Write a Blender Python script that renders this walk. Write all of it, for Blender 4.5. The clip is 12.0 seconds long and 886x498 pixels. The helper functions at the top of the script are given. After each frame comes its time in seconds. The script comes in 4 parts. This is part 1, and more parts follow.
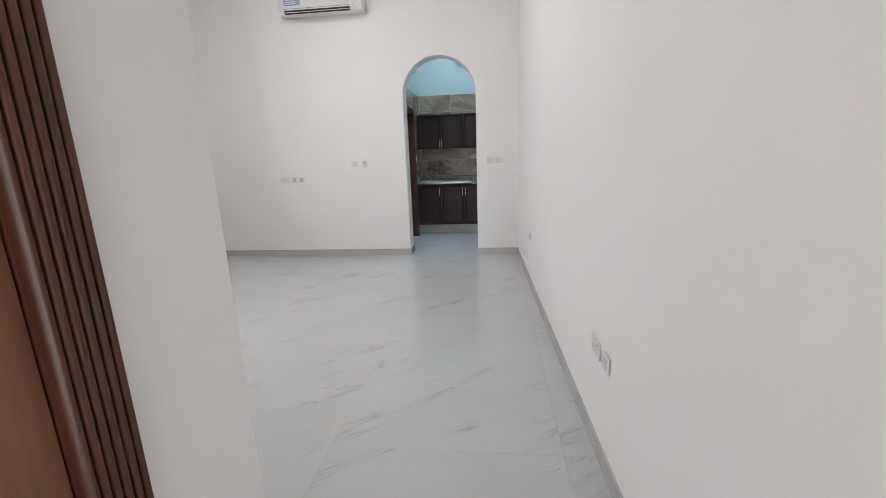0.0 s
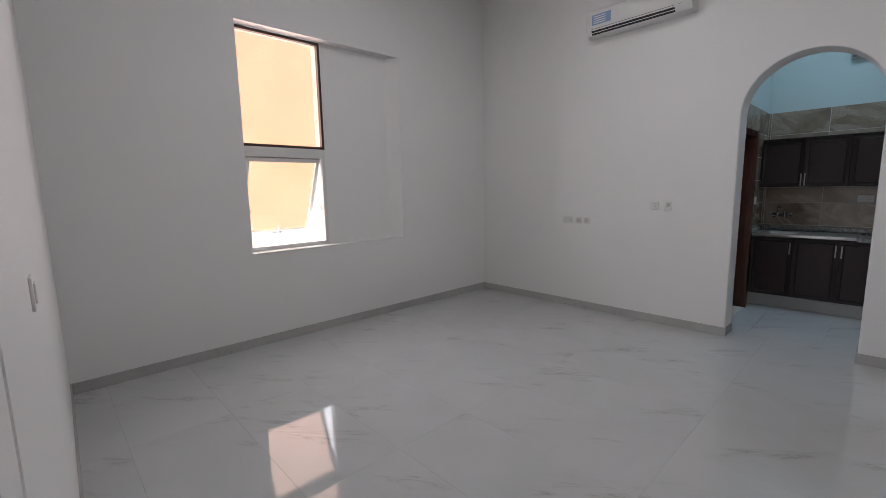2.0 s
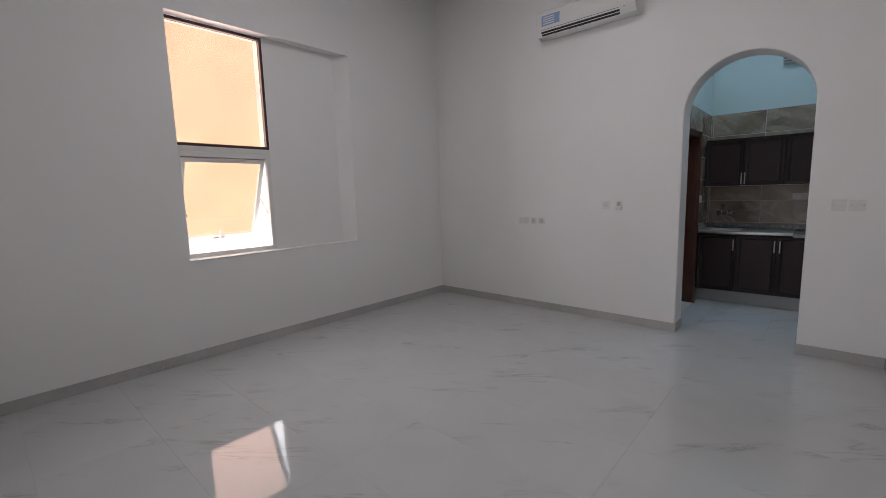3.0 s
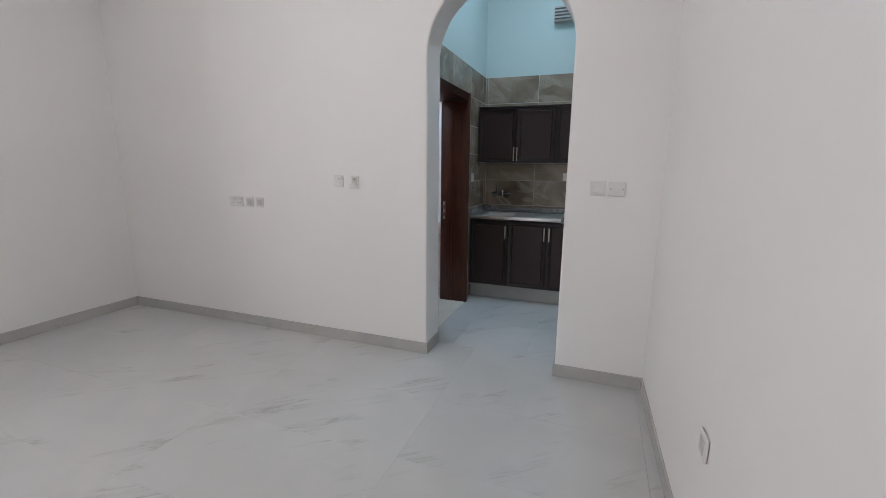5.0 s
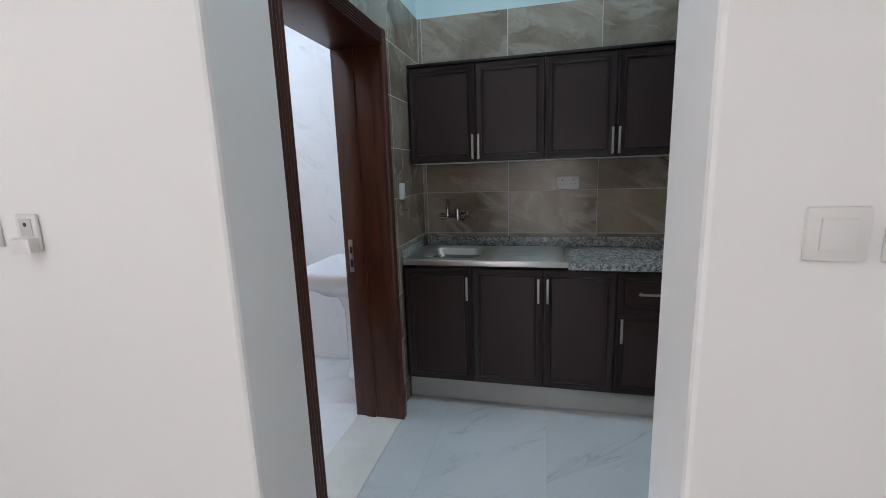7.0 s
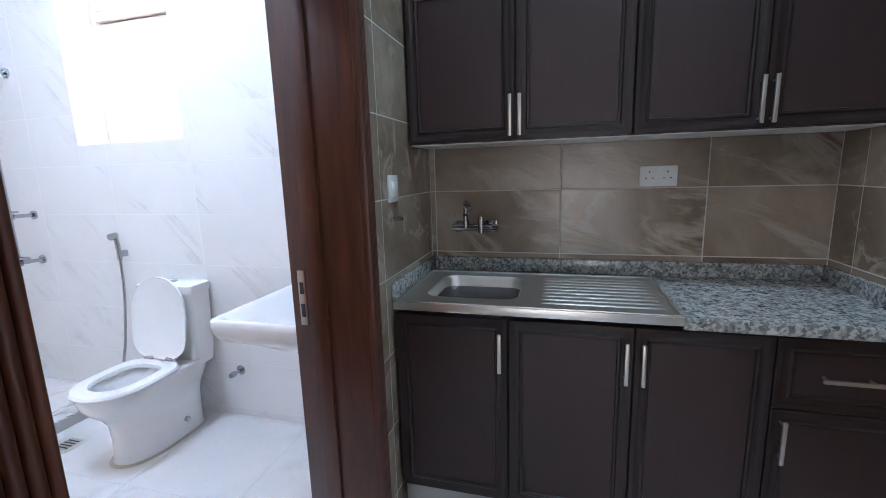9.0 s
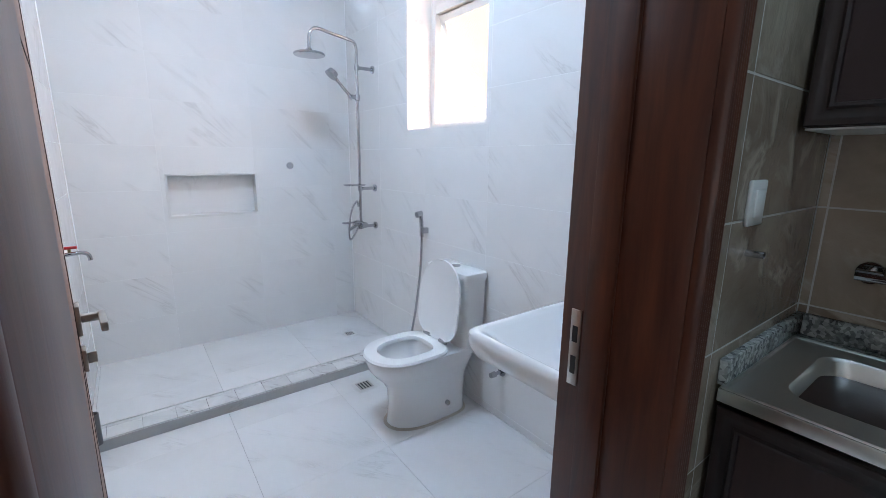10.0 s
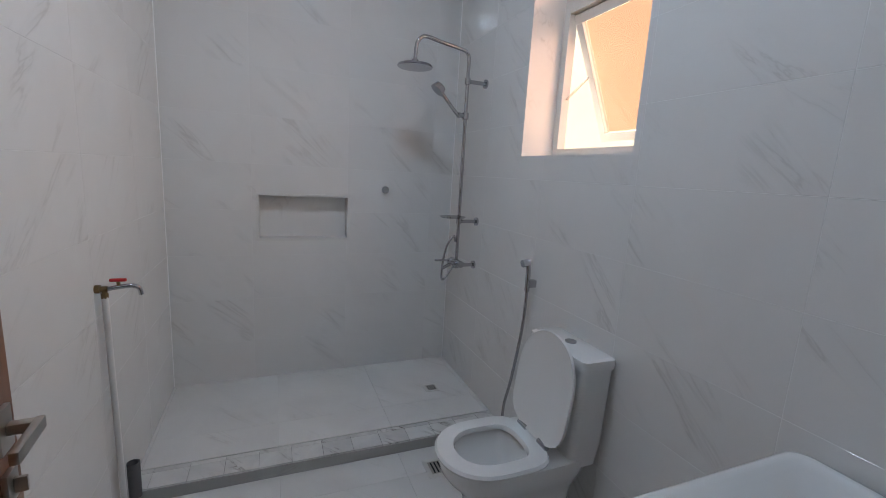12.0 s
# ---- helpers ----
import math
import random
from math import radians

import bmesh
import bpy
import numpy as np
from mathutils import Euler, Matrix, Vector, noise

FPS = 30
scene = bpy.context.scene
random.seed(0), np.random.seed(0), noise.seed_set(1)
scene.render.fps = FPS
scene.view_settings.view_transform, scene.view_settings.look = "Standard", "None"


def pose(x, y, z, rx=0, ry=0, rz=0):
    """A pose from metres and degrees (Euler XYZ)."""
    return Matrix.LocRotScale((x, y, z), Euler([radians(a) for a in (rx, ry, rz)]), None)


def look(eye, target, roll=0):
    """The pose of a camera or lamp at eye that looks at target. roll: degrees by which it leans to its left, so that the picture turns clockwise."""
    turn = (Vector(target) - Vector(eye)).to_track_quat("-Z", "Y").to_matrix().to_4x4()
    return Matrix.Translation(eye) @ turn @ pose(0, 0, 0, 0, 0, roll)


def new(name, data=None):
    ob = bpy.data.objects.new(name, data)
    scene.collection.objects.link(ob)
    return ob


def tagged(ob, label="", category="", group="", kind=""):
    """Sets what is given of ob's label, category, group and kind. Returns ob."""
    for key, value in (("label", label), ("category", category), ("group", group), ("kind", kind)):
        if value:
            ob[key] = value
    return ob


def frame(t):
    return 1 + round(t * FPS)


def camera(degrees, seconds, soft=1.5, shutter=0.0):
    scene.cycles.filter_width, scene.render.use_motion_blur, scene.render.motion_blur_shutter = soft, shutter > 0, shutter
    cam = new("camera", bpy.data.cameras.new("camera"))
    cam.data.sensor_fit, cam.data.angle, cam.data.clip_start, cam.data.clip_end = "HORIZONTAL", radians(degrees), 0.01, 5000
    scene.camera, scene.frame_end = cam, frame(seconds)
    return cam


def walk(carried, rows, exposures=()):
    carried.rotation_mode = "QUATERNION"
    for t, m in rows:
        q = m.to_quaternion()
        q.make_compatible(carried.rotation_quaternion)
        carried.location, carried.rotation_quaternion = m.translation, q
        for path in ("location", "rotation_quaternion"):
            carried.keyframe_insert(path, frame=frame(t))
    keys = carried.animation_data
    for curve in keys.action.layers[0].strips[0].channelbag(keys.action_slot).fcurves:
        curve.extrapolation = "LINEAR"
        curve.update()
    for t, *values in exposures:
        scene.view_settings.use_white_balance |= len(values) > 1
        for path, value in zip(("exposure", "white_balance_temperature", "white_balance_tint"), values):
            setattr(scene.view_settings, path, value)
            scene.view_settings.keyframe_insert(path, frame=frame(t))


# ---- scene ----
cam = camera(92.4, 12.0, soft=0.85)
PATH = [
    (0, (0.767, 0.301, 1.501), (0.544, 2.236, 1.047), -2.1),
    (0.5, (0.744, 0.697, 1.502), (0.341, 2.605, 1.06), -1.6),
    (1, (0.733, 1.071, 1.51), (-0.065, 2.849, 1.063), -2.8),
    (1.5, (0.711, 1.24, 1.557), (-0.576, 2.705, 1.114), -0.2),
    (2, (0.683, 1.322, 1.581), (-0.757, 2.682, 1.3), -1.1),
    (2.5, (0.647, 1.341, 1.574), (-0.861, 2.643, 1.408), -1.3),
    (3, (0.693, 1.493, 1.538), (-0.632, 2.967, 1.274), -1.6),
    (3.5, (0.811, 1.841, 1.518), (-0.256, 3.503, 1.207), -0.4),
    (3.7, (0.827, 1.986, 1.515), (-0.121, 3.716, 1.188), -0.2),
    (5.3, (0.782, 3.764, 1.462), (0.137, 5.62, 1.086), -0.1),
    (5.5, (0.733, 3.966, 1.459), (0.111, 5.831, 1.091), -0.6),
    (6, (0.601, 4.504, 1.472), (-0.033, 6.364, 1.102), -0.8),
    (6.5, (0.437, 5.058, 1.472), (-0.054, 6.963, 1.108), -1.4),
    (7, (0.31, 5.532, 1.466), (-0.156, 7.443, 1.107), -1.9),
    (7.2, (0.273, 5.715, 1.502), (-0.136, 7.636, 1.124), -1.4),
    (8.8, (0.091, 6.457, 1.392), (-0.144, 8.417, 1.073), -1.8),
    (9, (0.053, 6.536, 1.408), (-0.469, 8.433, 1.052), -1.7),
    (9.5, (-0.022, 6.719, 1.426), (-1.252, 8.242, 1.015), -0.8),
    (10, (-0.203, 6.927, 1.44), (-1.775, 8.091, 1.026), 0.6),
    (10.5, (-0.384, 7.115, 1.457), (-2.143, 7.95, 0.999), 0.9),
    (11, (-0.526, 7.236, 1.483), (-2.37, 7.853, 1.014), 1.2),
    (11.5, (-0.631, 7.238, 1.512), (-2.476, 7.898, 1.113), 1.9),
    (12, (-0.689, 7.229, 1.51), (-2.512, 7.974, 1.163), 3.3),
]
EXPOSURES = [(0, 1.75, 6300, 12), (0.6, 1.66, 6300, 13), (1.0, 1.08, 6200, 14), (1.5, 0.78, 6200, 15), (2.5, 0.78, 6200, 15), (3.0, 0.7, 6250, 16), (3.7, 0.55, 6300, 17), (5.3, 1.6, 6300, 14), (7.2, 1.85, 6300, 14),
             (8.8, 2.45, 6000, 17), (9.5, 2.2, 6000, 15), (10.5, 1.55, 5950, 11), (11.2, 1.3, 6200, 12), (12, 0.58, 6600, 14)]
walk(cam, [(t, look(eye, target, roll)) for t, eye, target, roll in PATH], EXPOSURES)

# ---- light ----
world = bpy.data.worlds.new("sky")
scene.world = world
world.use_nodes = True
wn = world.node_tree
sky = wn.nodes.new("ShaderNodeTexSky")
sky.sky_type, sky.sun_disc = "NISHITA", False
sky.sun_elevation, sky.sun_rotation = radians(54), radians(127)
wn.nodes["Background"].inputs["Strength"].default_value = 0.10
wn.links.new(sky.outputs[0], wn.nodes["Background"].inputs["Color"])

sun_data = bpy.data.lights.new("sun", "SUN")
sun_data.energy, sun_data.angle, sun_data.color = 5.0, radians(0.5), (1.0, 0.95, 0.87)
sun = new("sun", sun_data)
sun.matrix_world = look((4.0, -3.0, 7.0), (0, 0, 0))


def window_light(name, m, w, h, watts, colour):
    d = bpy.data.lights.new(name, "AREA")
    d.shape, d.size, d.size_y, d.energy, d.color = "RECTANGLE", w, h, watts, colour
    ob = new(name, d)
    ob.matrix_world = m
    return ob


# daylight of the sky in the window openings; entry lamp is fill from an unseen doorway
window_light("window_daylight_living", look((-4.62, 3.3, 2.0), (-1.0, 3.3, 2.0)), 2.4, 3.6, 85, (0.90, 0.95, 1.0))
window_light("window_daylight_bath", look((-2.33, 9.3, 2.75), (-2.33, 7.6, 1.45)), 3.2, 2.2, 85, (1.0, 0.86, 0.72))
window_light("entry_fill", look((0.63, -1.35, 1.15), (0.63, 3.0, 1.3)), 0.95, 2.1, 5.0, (1.0, 0.97, 0.94))

# switched-on ceiling lamps, none in view, the living one an added fill: centre, radius, power, colour
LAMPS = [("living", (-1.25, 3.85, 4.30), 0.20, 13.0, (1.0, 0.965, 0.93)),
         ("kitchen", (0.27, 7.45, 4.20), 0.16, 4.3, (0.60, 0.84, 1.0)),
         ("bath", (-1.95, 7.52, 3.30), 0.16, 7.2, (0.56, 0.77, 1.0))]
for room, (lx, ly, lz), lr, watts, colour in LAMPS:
    d = bpy.data.lights.new("unseen_ceiling_lamp_" + room, "AREA")
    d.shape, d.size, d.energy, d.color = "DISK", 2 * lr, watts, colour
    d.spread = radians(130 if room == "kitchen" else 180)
    new("unseen_ceiling_lamp_" + room, d).matrix_world = Matrix.Translation((lx, ly, lz - 0.085))


# ---- materials ----
def node_mat(name, base, rough=0.5, metal=0.0, spec=0.5):
    m = bpy.data.materials.new(name)
    m.use_nodes = True
    nt = m.node_tree
    b = nt.nodes["Principled BSDF"]
    b.inputs["Base Color"].default_value = (*base, 1)
    b.inputs["Roughness"].default_value = rough
    b.inputs["Metallic"].default_value = metal
    b.inputs["Specular IOR Level"].default_value = spec
    return m, nt, b


def coords(nt, scale=(1, 1, 1), per_object=0.0, rot=(0, 0, 0)):
    geo = nt.nodes.new("ShaderNodeNewGeometry")
    mp = nt.nodes.new("ShaderNodeMapping")
    mp.inputs["Scale"].default_value = scale
    mp.inputs["Rotation"].default_value = rot
    nt.links.new(geo.outputs["Position"], mp.inputs["Vector"])
    if not per_object:
        return mp.outputs[0]
    info = nt.nodes.new("ShaderNodeObjectInfo")
    mul = nt.nodes.new("ShaderNodeMath")
    mul.operation = "MULTIPLY"
    mul.inputs[1].default_value = per_object
    add = nt.nodes.new("ShaderNodeVectorMath")
    add.operation = "ADD"
    nt.links.new(info.outputs["Random"], mul.inputs[0])
    nt.links.new(mp.outputs[0], add.inputs[0])
    nt.links.new(mul.outputs[0], add.inputs[1])
    return add.outputs[0]


def streak_coords(nt, turn, long, thin, per_object):
    """Coordinates drawn out along one slanted direction, different on every piece."""
    geo, mp, info = (nt.nodes.new("ShaderNode" + k) for k in ("NewGeometry", "Mapping", "ObjectInfo"))
    mp.vector_type = "TEXTURE"
    mp.inputs["Rotation"].default_value = turn
    mp.inputs["Scale"].default_value = (long, thin, thin)
    nt.links.new(geo.outputs["Position"], mp.inputs["Vector"])
    mul, add = nt.nodes.new("ShaderNodeMath"), nt.nodes.new("ShaderNodeVectorMath")
    mul.operation, add.operation = "MULTIPLY", "ADD"
    mul.inputs[1].default_value = per_object
    nt.links.new(info.outputs["Random"], mul.inputs[0])
    nt.links.new(mp.outputs[0], add.inputs[0])
    nt.links.new(mul.outputs[0], add.inputs[1])
    return add.outputs[0]


def noise_tex(nt, vec, scale, detail=4, rough=0.5, distort=0.0):
    n = nt.nodes.new("ShaderNodeTexNoise")
    n.inputs["Scale"].default_value, n.inputs["Detail"].default_value = scale, detail
    n.inputs["Roughness"].default_value, n.inputs["Distortion"].default_value = rough, distort
    nt.links.new(vec, n.inputs["Vector"])
    return n.outputs["Fac"]


def ramp(nt, fac, stops):
    r = nt.nodes.new("ShaderNodeValToRGB")
    els = r.color_ramp.elements
    while len(els) < len(stops):
        els.new(0.5)
    for e, (p, c) in zip(els, stops):
        e.position, e.color = p, (*c, 1) if len(c) == 3 else c
    nt.links.new(fac, r.inputs[0])
    return r.outputs[0]


def mix(nt, fac, a, b, mode="MIX"):
    n = nt.nodes.new("ShaderNodeMix")
    n.data_type, n.blend_type = "RGBA", mode
    for sock, v in ((n.inputs[0], fac), (n.inputs[6], a), (n.inputs[7], b)):
        if isinstance(v, (int, float)):
            sock.default_value = v
        elif isinstance(v, tuple):
            sock.default_value = (*v, 1)
        else:
            nt.links.new(v, sock)
    return n.outputs[2]


def bump(nt, b, height, strength, dist=0.01):
    n = nt.nodes.new("ShaderNodeBump")
    n.inputs["Strength"].default_value, n.inputs["Distance"].default_value = strength, dist
    nt.links.new(height, n.inputs["Height"])
    nt.links.new(n.outputs[0], b.inputs["Normal"])


def paint(name, base, dark, rough=0.55):
    m, nt, b = node_mat(name, base, rough, spec=0.35)
    v = coords(nt)
    big = noise_tex(nt, v, 0.9, 3)
    nt.links.new(ramp(nt, big, [(0.35, dark), (0.65, base)]), b.inputs["Base Color"])
    bump(nt, b, noise_tex(nt, v, 60, 5, 0.65), 0.12, 0.004)
    return m


def marble(name, base, cloud, vein, rough, scale=1.0, seed=7.0, vein_amount=0.55, spec=0.5, turn=(0, 0, 0.67)):
    """Polished stone-look porcelain: soft clouds and short feathered veins along one slant, different on every tile."""
    m, nt, b = node_mat(name, base, rough, spec=spec)
    v = coords(nt, (1.0 * scale, 1.0 * scale, 1.0 * scale), seed)
    clouds = ramp(nt, noise_tex(nt, v, 1.7, 5, 0.55, 0.6), [(0.38, cloud), (0.62, base)])
    vs = streak_coords(nt, turn, 0.85 / scale, 0.13 / scale, seed * 3)
    n1 = noise_tex(nt, vs, 1.0, 6, 0.6, 0.7)
    core = ramp(nt, n1, [(0.478, (0, 0, 0)), (0.497, (1, 1, 1)), (0.503, (1, 1, 1)), (0.522, (0, 0, 0))])
    feather = ramp(nt, n1, [(0.42, (0, 0, 0)), (0.50, (0.42, 0.42, 0.42)), (0.56, (0, 0, 0))])
    vw = streak_coords(nt, turn, 0.55 / scale, 0.22 / scale, seed * 5)
    where = ramp(nt, noise_tex(nt, vw, 1.0, 2), [(0.55, (0, 0, 0)), (0.68, (vein_amount,) * 3)])
    f = mix(nt, 1.0, mix(nt, 1.0, core, feather, "LIGHTEN"), where, "MULTIPLY")
    sep = nt.nodes.new("ShaderNodeSeparateColor")
    nt.links.new(f, sep.inputs[0])
    nt.links.new(mix(nt, sep.outputs[0], clouds, vein), b.inputs["Base Color"])
    rr = ramp(nt, noise_tex(nt, v, 9, 3), [(0.3, (rough * 0.7,) * 3), (0.7, (rough * 1.4,) * 3)])
    nt.links.new(rr, b.inputs["Roughness"])
    bump(nt, b, noise_tex(nt, v, 1.3, 1), 0.05, 0.012)
    return m


def wood(name, base, dark, rough=0.4, grain=(9, 9, 0.8)):
    m, nt, b = node_mat(name, base, rough, spec=0.4)
    v = coords(nt, grain)
    g = noise_tex(nt, v, 3.5, 7, 0.65, 0.5)
    nt.links.new(ramp(nt, g, [(0.3, dark), (0.7, base)]), b.inputs["Base Color"])
    bump(nt, b, g, 0.12, 0.003)
    return m


def slate(name):
    m, nt, b = node_mat(name, (0.2, 0.18, 0.14), 0.2)
    v = coords(nt, (1, 1, 1), 11.0)
    a = ramp(nt, noise_tex(nt, v, 1.7, 7, 0.62, 0.8),
             [(0.28, (0.13, 0.090, 0.062)), (0.43, (0.22, 0.165, 0.118)), (0.58, (0.31, 0.25, 0.19)), (0.78, (0.44, 0.37, 0.28))])
    vs = streak_coords(nt, (0.2, 0.35, 0.2), 0.9, 0.3, 23.0)
    w = noise_tex(nt, vs, 1.6, 8, 0.6, 1.0)
    streak = ramp(nt, w, [(0.53, (0, 0, 0)), (0.62, (0.7, 0.7, 0.7)), (0.68, (0, 0, 0))])
    sep = nt.nodes.new("ShaderNodeSeparateColor")
    nt.links.new(streak, sep.inputs[0])
    nt.links.new(mix(nt, sep.outputs[0], a, (0.44, 0.38, 0.31)), b.inputs["Base Color"])
    bump(nt, b, w, 0.5, 0.012)
    return m


def granite(name):
    m, nt, b = node_mat(name, (0.3, 0.3, 0.3), 0.16)
    v = coords(nt)
    vo = nt.nodes.new("ShaderNodeTexVoronoi")
    vo.inputs["Scale"].default_value = 110
    nt.links.new(v, vo.inputs["Vector"])
    sep = nt.nodes.new("ShaderNodeSeparateColor")
    nt.links.new(vo.outputs["Color"], sep.inputs[0])
    c = ramp(nt, sep.outputs[0], [(0.0, (0.03, 0.03, 0.033)), (0.3, (0.13, 0.14, 0.14)), (0.55, (0.3, 0.31, 0.3)), (0.85, (0.52, 0.52, 0.5))])
    n = noise_tex(nt, v, 28, 4, 0.6)
    nt.links.new(mix(nt, 0.45, c, ramp(nt, n, [(0.4, (0.10, 0.105, 0.105)), (0.6, (0.36, 0.365, 0.35))])), b.inputs["Base Color"])
    return m


def metal(name, base, rough, scratch=(5, 1.2, 1.2)):
    m, nt, b = node_mat(name, base, rough, 1.0)
    n = noise_tex(nt, coords(nt, scratch), 9, 4)
    nt.links.new(ramp(nt, n, [(0.3, (rough * 0.92,) * 3), (0.7, (rough * 1.1,) * 3)]), b.inputs["Roughness"])
    return m


def glass(name, tint, gloss=0.06):
    m = bpy.data.materials.new(name)
    m.use_nodes = True
    nt = m.node_tree
    nt.nodes.remove(nt.nodes["Principled BSDF"])
    out = nt.nodes["Material Output"]
    t, g, mx = (nt.nodes.new("ShaderNode" + k) for k in ("BsdfTransparent", "BsdfGlossy", "MixShader"))
    nt.links.new(ramp(nt, noise_tex(nt, coords(nt), 2.0, 2), [(0.3, tint), (0.7, tuple(min(1, c * 1.06) for c in tint))]), t.inputs[0])
    g.inputs["Roughness"].default_value = gloss
    mx.inputs[0].default_value = 0.04
    nt.links.new(t.outputs[0], mx.inputs[1])
    nt.links.new(g.outputs[0], mx.inputs[2])
    nt.links.new(mx.outputs[0], out.inputs[0])
    return m


M_WALL = paint("white_wall_paint", (0.81, 0.80, 0.785), (0.785, 0.775, 0.76))
M_KWALL = paint("pale_aqua_paint", (0.57, 0.69, 0.69), (0.54, 0.66, 0.66))
M_CEIL = paint("ceiling_paint", (0.82, 0.81, 0.80), (0.79, 0.78, 0.77))
M_FLOOR = marble("polished_floor_porcelain", (0.515, 0.525, 0.515), (0.49, 0.50, 0.49), (0.33, 0.32, 0.30), 0.05, 1.0, 7.0, 0.75)
M_GROUT = paint("floor_grout", (0.51, 0.52, 0.51), (0.48, 0.49, 0.48), 0.3)
M_SKIRT = marble("skirting_porcelain", (0.47, 0.465, 0.445), (0.41, 0.405, 0.39), (0.32, 0.30, 0.28), 0.12)
M_BTILE = marble("bath_wall_porcelain", (0.79, 0.78, 0.765), (0.76, 0.75, 0.735), (0.50, 0.48, 0.46), 0.10, 1.1, 5.0, 0.46, turn=(0, 0.75, 0))
M_BTILE_W = marble("bath_side_wall_porcelain", (0.79, 0.78, 0.765), (0.76, 0.75, 0.735), (0.50, 0.48, 0.46), 0.10, 1.1, 5.0, 0.46, turn=(0, 0.75, 1.571))
M_BFLOOR = marble("bath_floor_porcelain", (0.77, 0.76, 0.745), (0.715, 0.705, 0.69), (0.50, 0.48, 0.46), 0.14, 1.3, 5.0, 0.40)
M_BGROUT = paint("white_grout", (0.88, 0.88, 0.87), (0.84, 0.84, 0.83), 0.8)
M_KERB = marble("kerb_marble", (0.74, 0.73, 0.71), (0.60, 0.59, 0.58), (0.22, 0.20, 0.18), 0.12, 2.0, 9.0, 1.0)
M_SILL = marble("cream_threshold_marble", (0.68, 0.65, 0.58), (0.62, 0.59, 0.52), (0.45, 0.41, 0.34), 0.12, 2.0, 4.0, 0.5)
M_SLATE = slate("brown_slate_porcelain")
M_KGROUT = paint("pale_grout", (0.62, 0.60, 0.56), (0.45, 0.43, 0.40), 0.85)
M_DOOR = wood("mahogany_frame", (0.092, 0.027, 0.0125), (0.038, 0.011, 0.006), 0.33)
M_LEAF = wood("brown_door_leaf", (0.25, 0.115, 0.062), (0.185, 0.080, 0.043), 0.42)
M_GROOVE = wood("door_groove", (0.03, 0.016, 0.011), (0.015, 0.008, 0.006), 0.7)
M_WENGE = wood("wenge_cabinet", (0.020, 0.009, 0.008), (0.011, 0.005, 0.0045), 0.38, (14, 14, 1.2))
M_PANEL = wood("wenge_panel", (0.033, 0.0165, 0.016), (0.026, 0.0125, 0.012), 0.42, (14, 14, 1.2))
M_STEEL = metal("brushed_steel", (0.70, 0.69, 0.66), 0.33)
M_CHROME = metal("chrome", (0.46, 0.46, 0.48), 0.07)
M_NICKEL = metal("satin_nickel", (0.50, 0.47, 0.43), 0.30)
M_BRASS = metal("old_brass", (0.24, 0.17, 0.09), 0.4)
M_CERAM, _nt, _b = node_mat("white_ceramic", (0.83, 0.83, 0.82), 0.07)
M_PLAST, _nt, _b = node_mat("white_plastic", (0.70, 0.69, 0.67), 0.32)
M_PLAST2, _nt, _b = node_mat("pale_grey_plastic", (0.52, 0.51, 0.49), 0.35)
M_DARKP, _nt, _b = node_mat("dark_plastic", (0.02, 0.02, 0.022), 0.45)
M_RED, _nt, _b = node_mat("red_plastic", (0.50, 0.02, 0.02), 0.35)
M_PVC, _nt, _b = node_mat("grey_pvc", (0.10, 0.10, 0.105), 0.4)
M_ALU = paint("white_aluminium", (0.74, 0.73, 0.70), (0.70, 0.69, 0.66), 0.35)
M_BRONZE, _nt, _b = node_mat("bronze_aluminium", (0.050, 0.022, 0.014), 0.4)
M_SEAL = paint("stained_sealant", (0.62, 0.57, 0.49), (0.46, 0.41, 0.34), 0.7)
M_STICK, _nt, _b = node_mat("blue_sticker", (0.25, 0.36, 0.55), 0.4)
M_GRAN = granite("grey_granite")
M_AMBER = glass("amber_glass", (0.84, 0.69, 0.61))
M_LAMP, _nt, _b = node_mat("lamp_diffuser", (0.85, 0.87, 0.9), 0.4)
_b.inputs["Emission Color"].default_value, _b.inputs["Emission Strength"].default_value = (0.86, 0.93, 1.0, 1), 6.0
M_YARD = paint("sand_render", (0.80, 0.70, 0.56), (0.76, 0.66, 0.52), 0.9)
M_GROUND = paint("yard_concrete", (0.42, 0.38, 0.32), (0.34, 0.31, 0.26), 0.9)


# ---- mesh helpers ----
def box(bm, x0, y0, z0, x1, y1, z1, bevel=0.0, seg=2):
    g = bmesh.ops.create_cube(bm, size=1.0, matrix=Matrix.Translation(((x0 + x1) / 2, (y0 + y1) / 2, (z0 + z1) / 2))
                              @ Matrix.Diagonal((abs(x1 - x0), abs(y1 - y0), abs(z1 - z0), 1)))
    if bevel:
        es = list({e for v in g["verts"] for e in v.link_edges})
        bmesh.ops.bevel(bm, geom=es, offset=bevel, segments=seg, affect="EDGES", profile=0.5)
    return bm


def cyl(bm, a, b, r, r2=None, n=20):
    a, b = Vector(a), Vector(b)
    m = Matrix.Translation((a + b) / 2) @ (b - a).to_track_quat("Z", "Y").to_matrix().to_4x4()
    bmesh.ops.create_cone(bm, cap_ends=True, segments=n, radius1=r, radius2=r if r2 is None else r2, depth=(b - a).length, matrix=m)
    return bm


